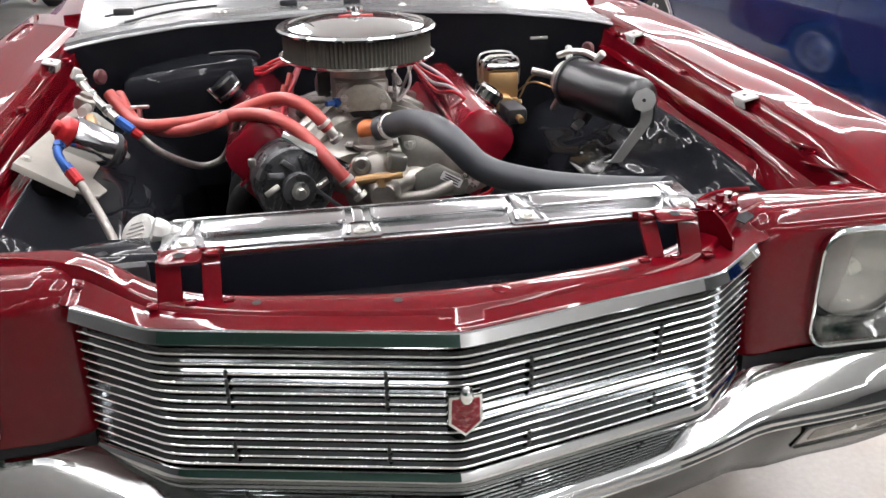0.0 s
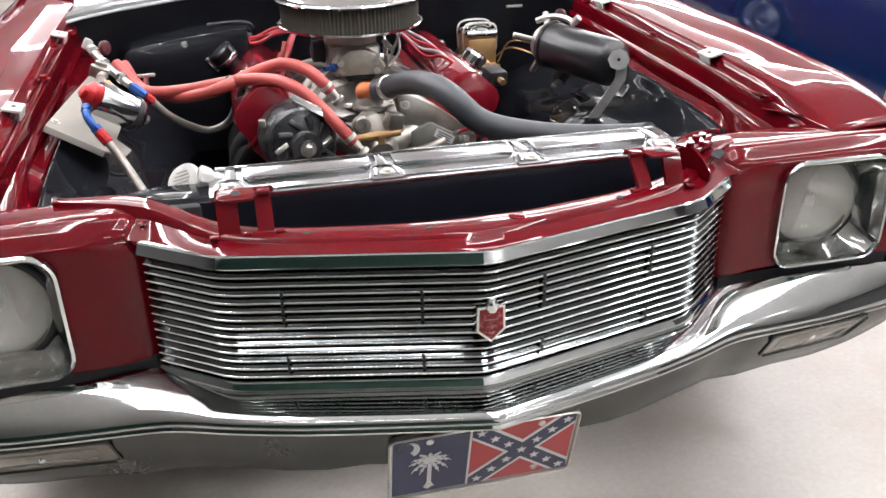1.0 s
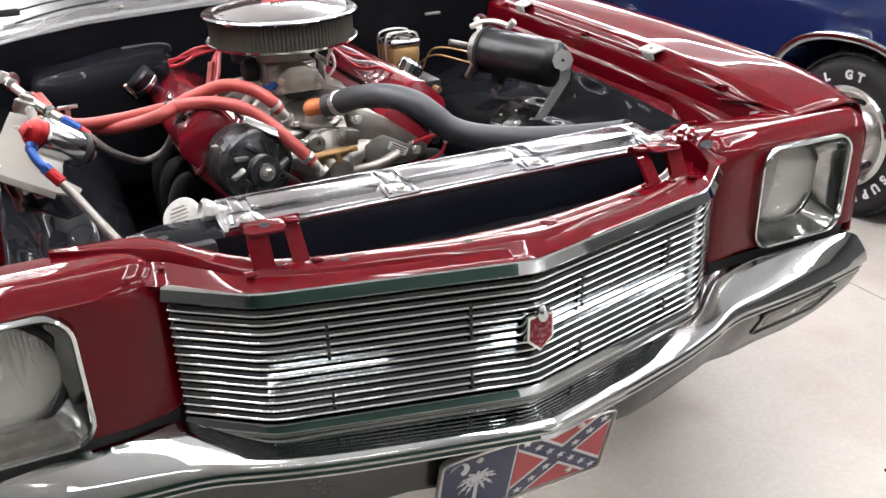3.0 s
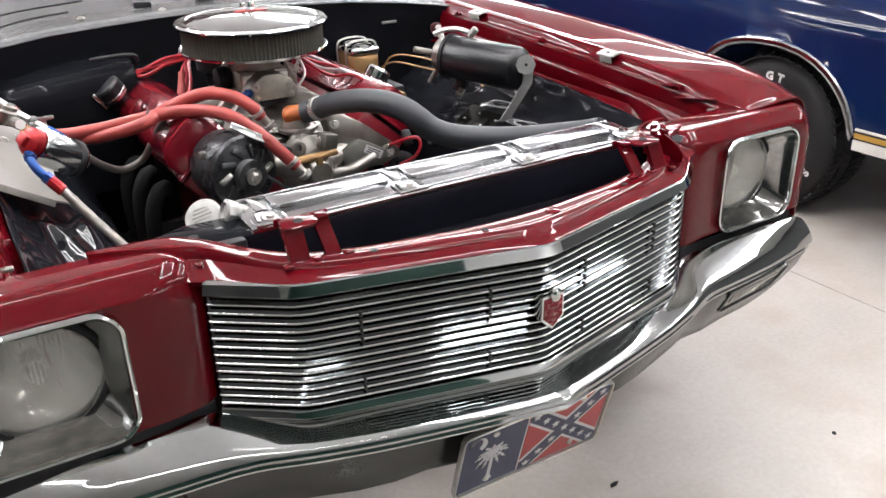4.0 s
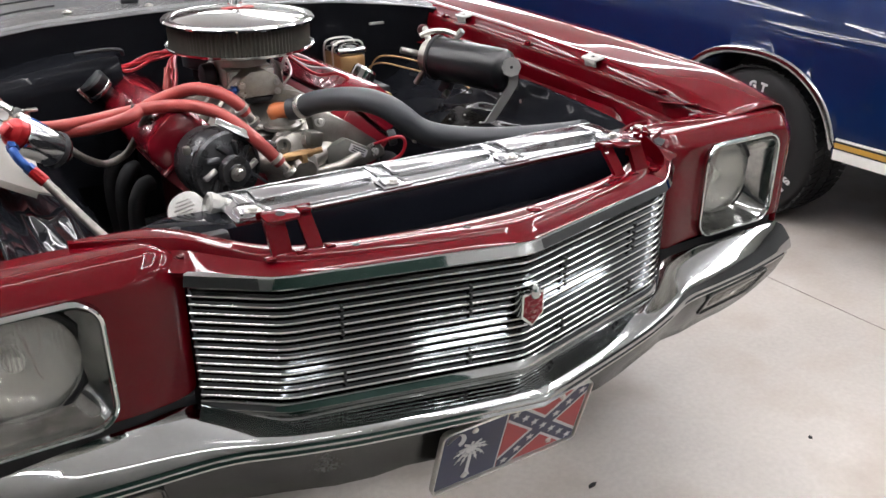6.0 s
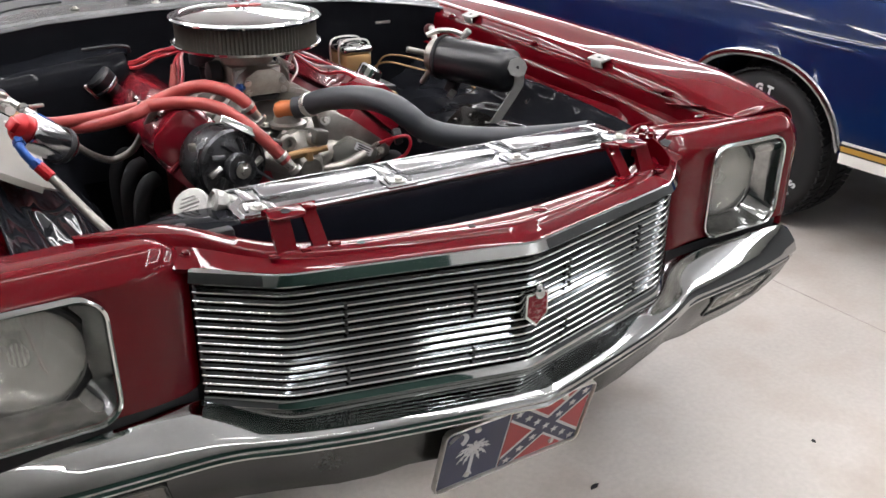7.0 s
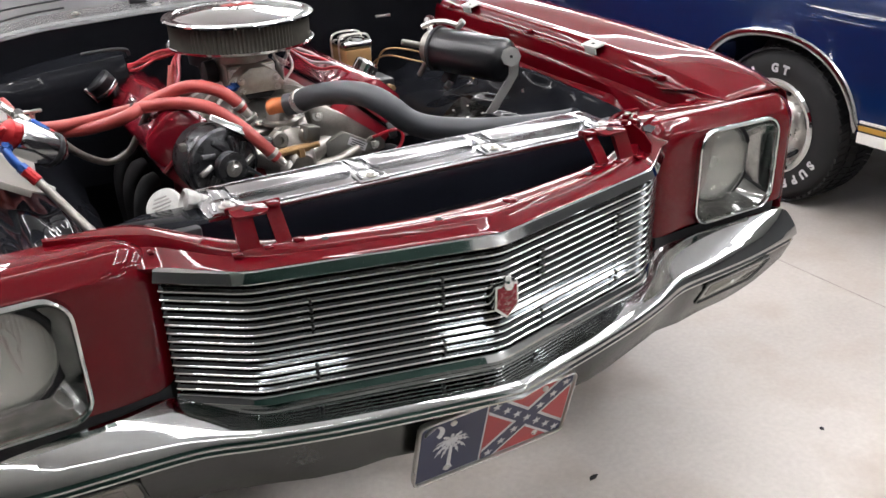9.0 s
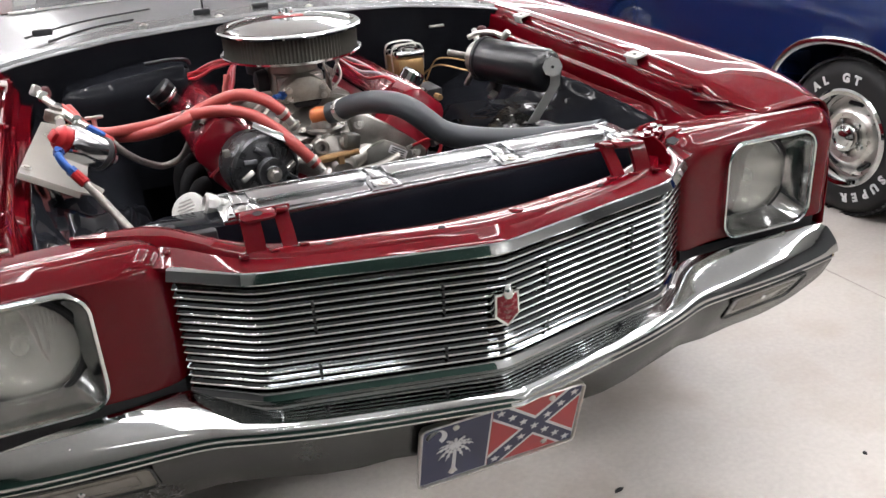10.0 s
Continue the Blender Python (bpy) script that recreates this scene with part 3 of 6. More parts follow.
def headlamp(s):
    cx, cz, o = 0.70 * s, 0.672, SET_BACK[s]
    lampthing = part("headlight", loft([[(cx + x, y + o, cz + z) for x, z in rrect(0.216 + g, 0.194 + g, 0.036 + g / 2, 6)] for g, y in
                                        ((0.010, 0.174), (0.011, 0.158), (0.008, 0.153), (0.003, 0.1515), (-0.002, 0.153), (-0.005, 0.160))], cap=False), CHROME, red_car,
                     "round headlamp in a square chrome bezel")
    rows = []
    for t in range(7):
        u = t / 6
        row = []
        for x, z in rrect(0.210, 0.206 - 0.018, 0.033, 6):
            a = math.atan2(z, x)
            rx, rz = 0.0945 * math.cos(a), 0.0905 * math.sin(a)
            row.append((cx + x + (rx - x) * u, 0.160 + o + 0.046 * u ** 0.8, cz + z + (rz - z) * u))
        rows.append(row)
    part("bucket", loft(rows, cap=False), BOWL, lampthing, "chrome bowl behind the bezel")
    m = Matrix.Translation((cx, 0.222 + o, cz)) @ pose(0, 0, 0, 90, 0, 0) @ Matrix.Diagonal((1.02, 1.02, 1.0, 1.0))
    part("seal", lathe([(0.081, -0.03), (0.081, 0.010), (0.083, 0.0145), (0.090, 0.0180), (0.0955, 0.015), (0.0955, -0.03)], 40, m @ Matrix.Diagonal((1.0, 0.94, 1.0, 1.0)), caps=False), DARK, lampthing, "black rubber ring round the lamp")
    m = m @ Matrix.Diagonal((0.98, 0.98, 1.0, 1.0))
    part("retaining_ring", lathe([(0.0815, 0.008), (0.0825, 0.015), (0.084, 0.017), (0.0855, 0.015), (0.0855, 0.002), (0.0815, -0.006)], 40, m, caps=False), POLISHED, lampthing, "thin bright retaining ring")
    part("reflector", lathe([(0.0, -0.045), (0.03, -0.038), (0.055, -0.022), (0.075, -0.002), (0.0855, 0.012), (0.0855, 0.010), (0.06, -0.024), (0.0, -0.05)], 40, m), REFLECTOR, lampthing)
    part("bulb_shield", lathe([(0.0, 0.004), (0.012, 0.001), (0.014, -0.012), (0.010, -0.03), (0.0, -0.03)], 20, m), STEEL, lampthing)
    prof = [(0.083, 0.010), (0.081, 0.017), (0.069, 0.026), (0.045, 0.032), (0.02, 0.0345), (0.0, 0.035), (0.0, 0.030), (0.03, 0.028), (0.06, 0.023), (0.08, 0.012), (0.082, 0.008)]
    lens = part("lens", lathe(prof, 48, m), LENS, lampthing, "clear ribbed glass lens")
    lens.visible_shadow = False


def wing_top(y):
    return lerp(y, [(0.24, 0.8045), (0.30, 0.815), (0.4, 0.829), (0.75, 0.853), (1.2, 0.872), (1.6, 0.886), (2.0, 0.90)])


def arch_z(y, yc=0.98, r=0.375, low=0.24):
    d = abs(y - yc)
    return max(low, 0.33 + math.sqrt(r * r - d * d)) if d < r else low


def wing(s):
    ys = [0.236, 0.26, 0.30, 0.36, 0.42, 0.5, 0.58, 0.605, 0.62, 0.66, 0.72, 0.8, 0.89, 0.98, 1.07, 1.16, 1.24, 1.30, 1.34, 1.355, 1.38, 1.5, 1.65, 1.8]
    secs = []
    for y in ys:
        z, low = wing_top(y), max(arch_z(y), lerp(y, [(0.236, 0.52), (0.40, 0.46), (0.58, 0.40), (0.6, 0.0)]))
        e = lerp(y, [(0.236, 1.0), (0.42, 0.9), (0.58, 0.0)])
        f = lerp(y, [(0.236, 0.0), (0.40, 1.0)])
        c = lerp(y, [(0.236, 0.30), (0.30, 0.7), (0.42, 1.0)])
        o = lerp(y, [(0.236, -0.022), (0.36, -0.006), (0.5, 0.0)])
        b = 0.100 + 0.006 * math.sin(9 * y)
        secs.append([(s * px, y, pz) for px, pz in (
            (0.676 - 0.07 * e, z - b - 0.012 - 0.20 * e), (0.690 - 0.05 * e, z - b - 0.010 - 0.13 * e), (0.702 - 0.03 * e, z - b - 0.06 * e), (0.696 - 0.01 * e, z - 0.074 - 0.01 * e), (0.698, z - 0.069), (0.705, z - 0.062), (0.706, z - 0.034),
            (0.708, z - 0.024), (0.7115, z - 0.020), (0.715, z - 0.021), (0.7165, z - 0.0255 * f), (0.7185, z - 0.0255 * f), (0.721, z - 0.019 * f), (0.732, z - 0.005 * f), (0.7355, z), (0.740, z + 0.0018 * c),
            (0.76, z + 0.0065 * c), (0.80, z + 0.0150 * c), (0.845, z + 0.0215 * c), (0.875 + o, z + 0.0215 * c), (0.893 + o, z + 0.0140 * c), (0.907 + o, z + 0.003 * c - 0.004), (0.918 + o, z - 0.020), (0.927 + o, z - 0.045), (0.936 + o, z - 0.10),
            (0.944 + o, z - 0.18), (0.946 + o, max(low, z - 0.30)), (0.938 + o, max(low, 0.42)), (0.922 + o, low))])
    bm = loft(secs, ring=False)
    w = part("wing", bm, RED, red_car, "glossy red front wing")
    sol = w.modifiers.new("thickness", "SOLIDIFY")
    sol.thickness, sol.offset = 0.003, -1
    for y in (0.436, 0.94, 1.36):
        part("bolt", bolt((s * 0.7115, y, wing_top(y) - 0.0205), (s * 0.7115, y, 2), 0.0085, 0.009), RED, w)
    for y in (0.685, 1.27):
        m = pose(s * 0.722, y, wing_top(y) - 0.001, 0, s * -14, 0)
        clip_ = prism(rrect(0.034, 0.058, 0.006, 3), 0.0, 0.004, m, bevel=0.0012)
        box(0, 0, 0, 0.004, 0.040, 0.016, 0.001, m @ Matrix.Translation((-s * 0.016, -0.006, -0.007)), bm=clip_)
        part("rest_clip", clip_, PADGREY, w, "pale spring clip over the wing edge")
        part("clip_hole", prism(rrect(0.007, 0.010, 0.002, 3), 0.004, 0.0046, m), DARK, w)
    # folded bracket and strip at the front end of the ledge
    tri = [(-0.016, -0.022), (0.014, -0.026), (0.018, 0.010), (-0.006, 0.030)]
    part("ledge_bracket", prism([(s * x, y) for x, y in tri], 0.0, 0.006, pose(s * 0.712, 0.455, wing_top(0.455) - 0.020, -6, s * 16, 0), bevel=0.002), RED, w)
    part("bracket_slot", prism(rrect(0.010, 0.014, 0.003, 3), 0.006, 0.0066, pose(s * 0.713, 0.456, wing_top(0.455) - 0.020, -6, s * 16, 0)), DARK, w)
    part("flange", box(s * 0.706, 0.375, wing_top(0.375) - 0.024, 0.016, 0.10, 0.005, 0.002, pose(0, 0, 0, -8, s * 14, s * 6)), RED, w)
    part("edge_clip", box(s * 0.702, 0.325, wing_top(0.325) - 0.030, 0.022, 0.012, 0.006, 0.002), STEEL, w, "small steel clip")


def wheelhouse(s):
    top = [(0.27, 0.57), (0.40, 0.62), (0.55, 0.65), (0.75, 0.668), (1.0, 0.675), (1.3, 0.67), (1.5, 0.65)]
    shape = [(0.672, 0.085), (0.65, 0.06), (0.61, 0.022), (0.57, 0.004), (0.53, -0.012), (0.49, -0.045), (0.455, -0.10), (0.435, -0.18), (0.43, -0.30)]
    secs = []
    for i in range(73):
        y = 0.275 + 1.22 * i / 72
        z = lerp(y, top)
        row = []
        for j in range(33):
            u = j / 4
            k = min(int(u), 7)
            px, pz = (shape[k][c] + (shape[k + 1][c] - shape[k][c]) * (u - k) for c in (0, 1))
            # a pressed plateau with rounded shoulders, and shallow dents
            pad = 0.5 + 0.5 * math.tanh(14 * (0.20 - abs(y - 0.66 - 0.2 * (px - 0.55)) / 1.2)) * math.tanh(2.2 * (1.6 - abs(u - 3.2)))
            dent = (1.0 if s > 0 else 0.45) * (0.0042 * math.sin(15 * y + 2.0 * u) * math.sin(1.3 * u + 4 * y) + 0.0020 * math.sin(31 * y - 2.7 * u))
            d = 0.003 * max(0.0, pad) + dent
            row.append((s * (px - 0.4 * d), y, z + pz + 0.9 * d))
        secs.append(row)
    w = part("inner_wing", loft(secs, ring=False), BLACK, red_car, "glossy black inner wing panel")
    sol = w.modifiers.new("thickness", "SOLIDIFY")
    sol.thickness = 0.003


def bumper():
    """Chrome blade with a central point, a sharp ridge, sloped upper faces at the sides and an undercut lower face."""
    ridge = [  # x, y, z of the ridge; y, z of the upper back edge; drop of the lower face
        (0.0, -0.066, 0.5345, 0.022, 0.550, 0.066), (0.10, -0.044, 0.5340, 0.044, 0.550, 0.066), (0.20, -0.020, 0.5325, 0.068, 0.550, 0.067), (0.30, 0.006, 0.5310, 0.092, 0.550, 0.069),
        (0.40, 0.041, 0.5285, 0.128, 0.551, 0.076), (0.43, 0.056, 0.5270, 0.145, 0.555, 0.084), (0.465, 0.071, 0.525, 0.158, 0.561, 0.092), (0.51, 0.083, 0.5195, 0.163, 0.562, 0.096),
        (0.60, 0.100, 0.511, 0.172, 0.559, 0.098), (0.70, 0.119, 0.503, 0.182, 0.556, 0.099), (0.80, 0.141, 0.497, 0.190, 0.551, 0.086), (0.87, 0.158, 0.4935, 0.194, 0.544, 0.058), (0.908, 0.170, 0.4915, 0.200, 0.535, 0.044),
        (0.928, 0.190, 0.4905, 0.216, 0.533, 0.036), (0.940, 0.27, 0.490, 0.285, 0.530, 0.03), (0.940, 0.40, 0.490, 0.40, 0.530, 0.03)]
    line = []
    for i in range(43):
        a = 0.02 * i
        line.append([a] + [sum(lerp(a + (q if a > 0.05 else 0.0), [(r[0], r[c]) for r in ridge[:-2]]) for q in SPREAD) / len(SPREAD) for c in range(1, 6)])
    line += ridge[11:]
    secs, lower = [], []
    for x, y, z, yb, zb, drop in [(-a, *r) for a, *r in line[:0:-1]] + line:
        ax = abs(x)
        k = lerp(ax, [(0.38, 0.0), (0.48, 1.0)])
        wrap = 1.30 * lerp(ax, [(0.87, 0.0), (0.940, 1.0)]) if y < 0.3 else 1.5
        w = math.hypot(yb - y, 0.0) if wrap < 0.9 else 0.045
        h = zb - z
        front = min(0.013, 0.2 * w)
        bow = 1.2 + 0.05 * k
        face = [(d, z + h * (1 - (1 - d / w) ** bow)) for d in (w, 0.9 * w, 0.8 * w, 0.68 * w, 0.55 * w, 0.45 * w, 0.35 * w, front + 0.010, front + 0.005, front + 0.001)]
        prof = [(w + 0.02, zb - 0.02 * k)] + face + [(front * 0.6, z + 0.5 * h * front / w - 0.0004), (front * 0.27, z - 0.0022),
                (front * 0.08, z - 0.006), (0.0, z - 0.0100), (0.0008, z - 0.0125), (0.007, z - 0.0155), (0.0085, z - 0.0195), (0.006, z - 0.0240), (0.0062, z - 0.0270), (0.010, z - 0.0300), (0.05, z - 0.0300)]
        nx, ny = math.copysign(math.sin(wrap), x), -math.cos(wrap)
        secs.append([(x - nx * d, y - ny * d, zz) for d, zz in prof])
        back = lerp(ax, [(0.18, 0.080), (0.30, 0.056), (0.42, 0.026), (0.52, 0.010)])
        sl = lerp(ax, [(0.24, 0.10), (0.45, 0.40)])
        drop *= lerp(ax, [(0.0, 1.95), (0.30, 1.75), (0.45, 1.22), (0.60, 1.0)])
        skirt = [(back + 0.006, z - 0.024), (back, z - 0.024), (back + 0.05 * sl * drop, z - 0.03 - 0.15 * drop), (back + 0.5 * sl * drop, z - 0.03 - 0.55 * drop), (back + 0.92 * sl * drop, z - 0.03 - 0.95 * drop), (back + sl * drop + 0.003, z - 0.03 - drop), (back + sl * drop + 0.007, z - 0.03 - drop)]
        lower.append([(x - nx * d, y - ny * d, zz) for d, zz in skirt])
    b = part("front_bumper", loft(secs), BUMPERCHROME, red_car, "polished chrome front bumper with a central point", smooth=24)
    part("lower_valance", loft(lower), VALANCE, b, "chrome lower face of the bumper, its shaded reflection in the colour")
    for s in (-1, 1):
        ex = Vector((1, s * 0.19, -s * 0.08)).normalized()
        n = Vector((0, -1, -0.40))
        n = (n - ex * n.dot(ex)).normalized()
        ey = n.cross(ex)
        m = Matrix((ex, ey, n)).transposed().to_4x4()
        m.translation = (s * 0.664, 0.1325, 0.4490)
        slot = [(s * x, y) for x, y in ((-0.108, 0.019), (-0.102, 0.024), (0.118, 0.026), (0.124, 0.022), (0.116, 0.008), (0.096, -0.016), (0.086, -0.022), (-0.104, -0.024), (-0.110, -0.019))]
        r = part("turn_signal", prism([(x, 1.12 * y) for x, y in slot], -0.004, 0.003, m), LENSAMBER, b, "recessed turn signal lamp in the bumper")
        rim = loft([[m @ Vector((x * g, y * 1.12 * (1 + 2.6 * (g - 1)), h)) for x, y in slot] for g, h in ((1.05, -0.004), (1.045, 0.005), (1.02, 0.0065), (0.99, 0.003))], cap=False)
        part("turn_signal_rim", rim, VALANCE, b, "rim in the darkened bumper metal")
        part("turn_signal_lens", prism([(0.80 * x, 0.62 * y) for x, y in slot], 0.0, 0.0045, m, bevel=0.0015), LENSAMBER, b, "dull smoked lamp lens")
        p0, p1 = m @ Vector((0, 0, 0.0045)), m @ Vector((0, 0, 1))
        part("screw", lathe([(0.006, 0), (0.006, 0.001), (0.004, 0.0028), (0, 0.0032)], 12, aim(p0, p1)), CHROME, b)
        o = SET_BACK[s]
        part("gap_filler", loft([[(s * x, y + d, z) for d, z in ((0.004, 0.525), (0.0, 0.550), (0.0, 0.572), (0.003, 0.576), (0.03, 0.576), (0.03, 0.525))] for x, y in
                                 ((0.480, 0.172), (0.50, 0.170 + 0.25 * o), (0.56, 0.170 + o), (0.75, 0.1705 + o), (0.83, 0.174 + o), (0.865, 0.19 + o), (0.876, 0.22 + o))]), DARK, b, "black filler strip between bumper and wing")
    # Black sheet added in place of the deep shade between header and radiator.
    part("gap_shade_sheet", prism([(-0.44, 0.20), (-0.34, 0.13), (0.0, 0.08), (0.34, 0.13), (0.44, 0.20), (0.44, 0.26), (-0.44, 0.26)], 0.705, 0.725), BLACK, red_car, "black sheet added to darken the gap behind the header")
    # Added dark backing that keeps the bright floor from showing through.
    part("bumper_backing", loft([[(x, y, z) for y, z in ((0.20 + 0.06 * abs(x), 0.47), (0.20 + 0.06 * abs(x), 0.56), (0.24 + 0.06 * abs(x), 0.56), (0.24 + 0.06 * abs(x), 0.47))] for x in [0.80 * i / 8 for i in range(-8, 9)]]), DARK, red_car, "dark backing added to hide the floor behind the bumper")
    return b


LENS = ribbed_glass("lens_glass")
grille()
header_panel()
for s in (-1, 1):
    latch(s)
    corner(s)
    nose(s)
    headlamp(s)
    wing(s)
    wheelhouse(s)
bumper()


def star(r, n=5):
    return [((r if k % 2 == 0 else r * 0.42) * math.sin(math.pi * k / n), (r if k % 2 == 0 else r * 0.42) * math.cos(math.pi * k / n)) for k in range(2 * n)]


def number_plate():
    """Novelty front plate: dark blue half with a pale tree and crescent, red half with a diagonal blue cross and stars."""
    m = Matrix.Translation((0.0, 0.019, 0.402)) @ pose(0, 0, 0, 106, 0, 0)
    p = thing("front_plate", "novelty plate, blue with pale tree, red with starred cross", "number plate", at=(0, 0.0, 0.34))
    part("backing", prism(rrect(0.305, 0.152, 0.012, 4), -0.002, 0.0, m), PLATEWHITE, p, "white plate edge")
    frame_ = loft([[m @ Vector((x, y, h)) for x, y in rrect(0.305 + g, 0.152 + g, 0.012 + g / 2, 4)] for g, h in ((0.002, -0.006), (0.004, 0.004), (0.001, 0.006), (-0.003, 0.005), (-0.004, 0.0))], cap=False)
    part("plate_frame", frame_, STEEL, p, "thin bright metal frame")
    part("blue_field", prism([(-0.1475, -0.071), (-0.026, -0.071), (-0.026, 0.071), (-0.1475, 0.071)], 0.0, 0.001, m), PLATEBLUE, p, "dark blue field")
    part("red_field", prism([(-0.022, -0.071), (0.1475, -0.071), (0.1475, 0.071), (-0.022, 0.071)], 0.0, 0.001, m), PLATERED, p, "red field")
    cx, hw, hh = 0.0628, 0.0847, 0.071
    for k, (t, z, mat) in enumerate(((0.019, 0.0016, PLATEWHITE), (0.0135, 0.0022, PLATEBLUE))):
        for sgn in (-1, 1):
            ln = math.hypot(hw, hh)
            ox, oy = t * ln / hh, t * ln / hw
            band = [(cx - hw, sgn * -hh + sgn * oy), (cx - hw, sgn * -hh), (cx - hw + ox, sgn * -hh), (cx + hw, sgn * hh - sgn * oy), (cx + hw, sgn * hh), (cx + hw - ox, sgn * hh)]
            part("cross_band", prism(band, 0.0, z + 0.0001 * (sgn > 0), m), mat, p, "white edging" if k == 0 else "blue band")
    for i in range(-3, 4):
        for sgn in ((1,) if i == 0 else (-1, 1)):
            u = i / 3.6
            part("star", prism([(cx + hw * u + x, sgn * hh * u + y) for x, y in star(0.0088)], 0.002, 0.003, m), PLATEWHITE, p)
    # tree: trunk and drooping fronds
    tx = -0.088
    part("tree_trunk", prism([(tx - 0.009, -0.058), (tx + 0.009, -0.058), (tx + 0.0035, -0.045), (tx + 0.003, 0.004), (tx - 0.003, 0.004), (tx - 0.0035, -0.045)], 0.001, 0.002, m), PLATEWHITE, p)
    for k, a in enumerate((-62, -30, 2, 30, 58, 90, 122, 150, 178, 210, 242)):
        ca, sa = math.cos(radians(a)), math.sin(radians(a))
        droop = 0.010 + 0.004 * (k % 2)
        spine = [(0.034 * u * ca, 0.030 * u * sa - droop * u * u) for u in (0.0, 0.25, 0.5, 0.75, 1.0)]
        left, right = [], []
        for j, (x, y) in enumerate(spine):
            w = (0.0012, 0.0034, 0.0042, 0.0032, 0.0003)[j]
            left += [(tx + x - w * sa, 0.014 + y + w * ca)]
            right += [(tx + x + w * sa, 0.014 + y - w * ca)]
            if 0 < j < 4:
                left += [(tx + x + 0.004 * ca - 0.3 * w * sa, 0.014 + y + 0.004 * sa + 0.3 * w * ca)]
                right += [(tx + x + 0.004 * ca + 0.3 * w * sa, 0.014 + y + 0.004 * sa - 0.3 * w * ca)]
        part("tree_frond", prism(left + right[::-1], 0.001, 0.002 + 0.00008 * (k % 5), m), PLATEWHITE, p)
    outer = [(0.018 * math.cos(radians(a)), 0.018 * math.sin(radians(a))) for a in range(-60, 181, 20)]
    inner = [(-0.006 + 0.0145 * math.cos(radians(a)), 0.004 + 0.0145 * math.sin(radians(a))) for a in range(170, -61, -20)]
    part("crescent", prism([(-0.123 + x, 0.047 + y) for x, y in outer + inner], 0.001, 0.002, m), PLATEWHITE, p)
    for x, y in ((-0.09, -0.055), (0.09, -0.055), (-0.09, 0.06), (0.09, 0.06)):
        part("screw", lathe([(0.006, 0), (0.006, 0.002), (0.003, 0.004), (0, 0.0045)], 14, m @ Matrix.Translation((x, y, 0.001))), STEEL, p)
    part("bracket", box(0, 0.075, 0.43, 0.12, 0.08, 0.02, 0.003), SATIN, p, "dark steel mounting bracket")


number_plate()


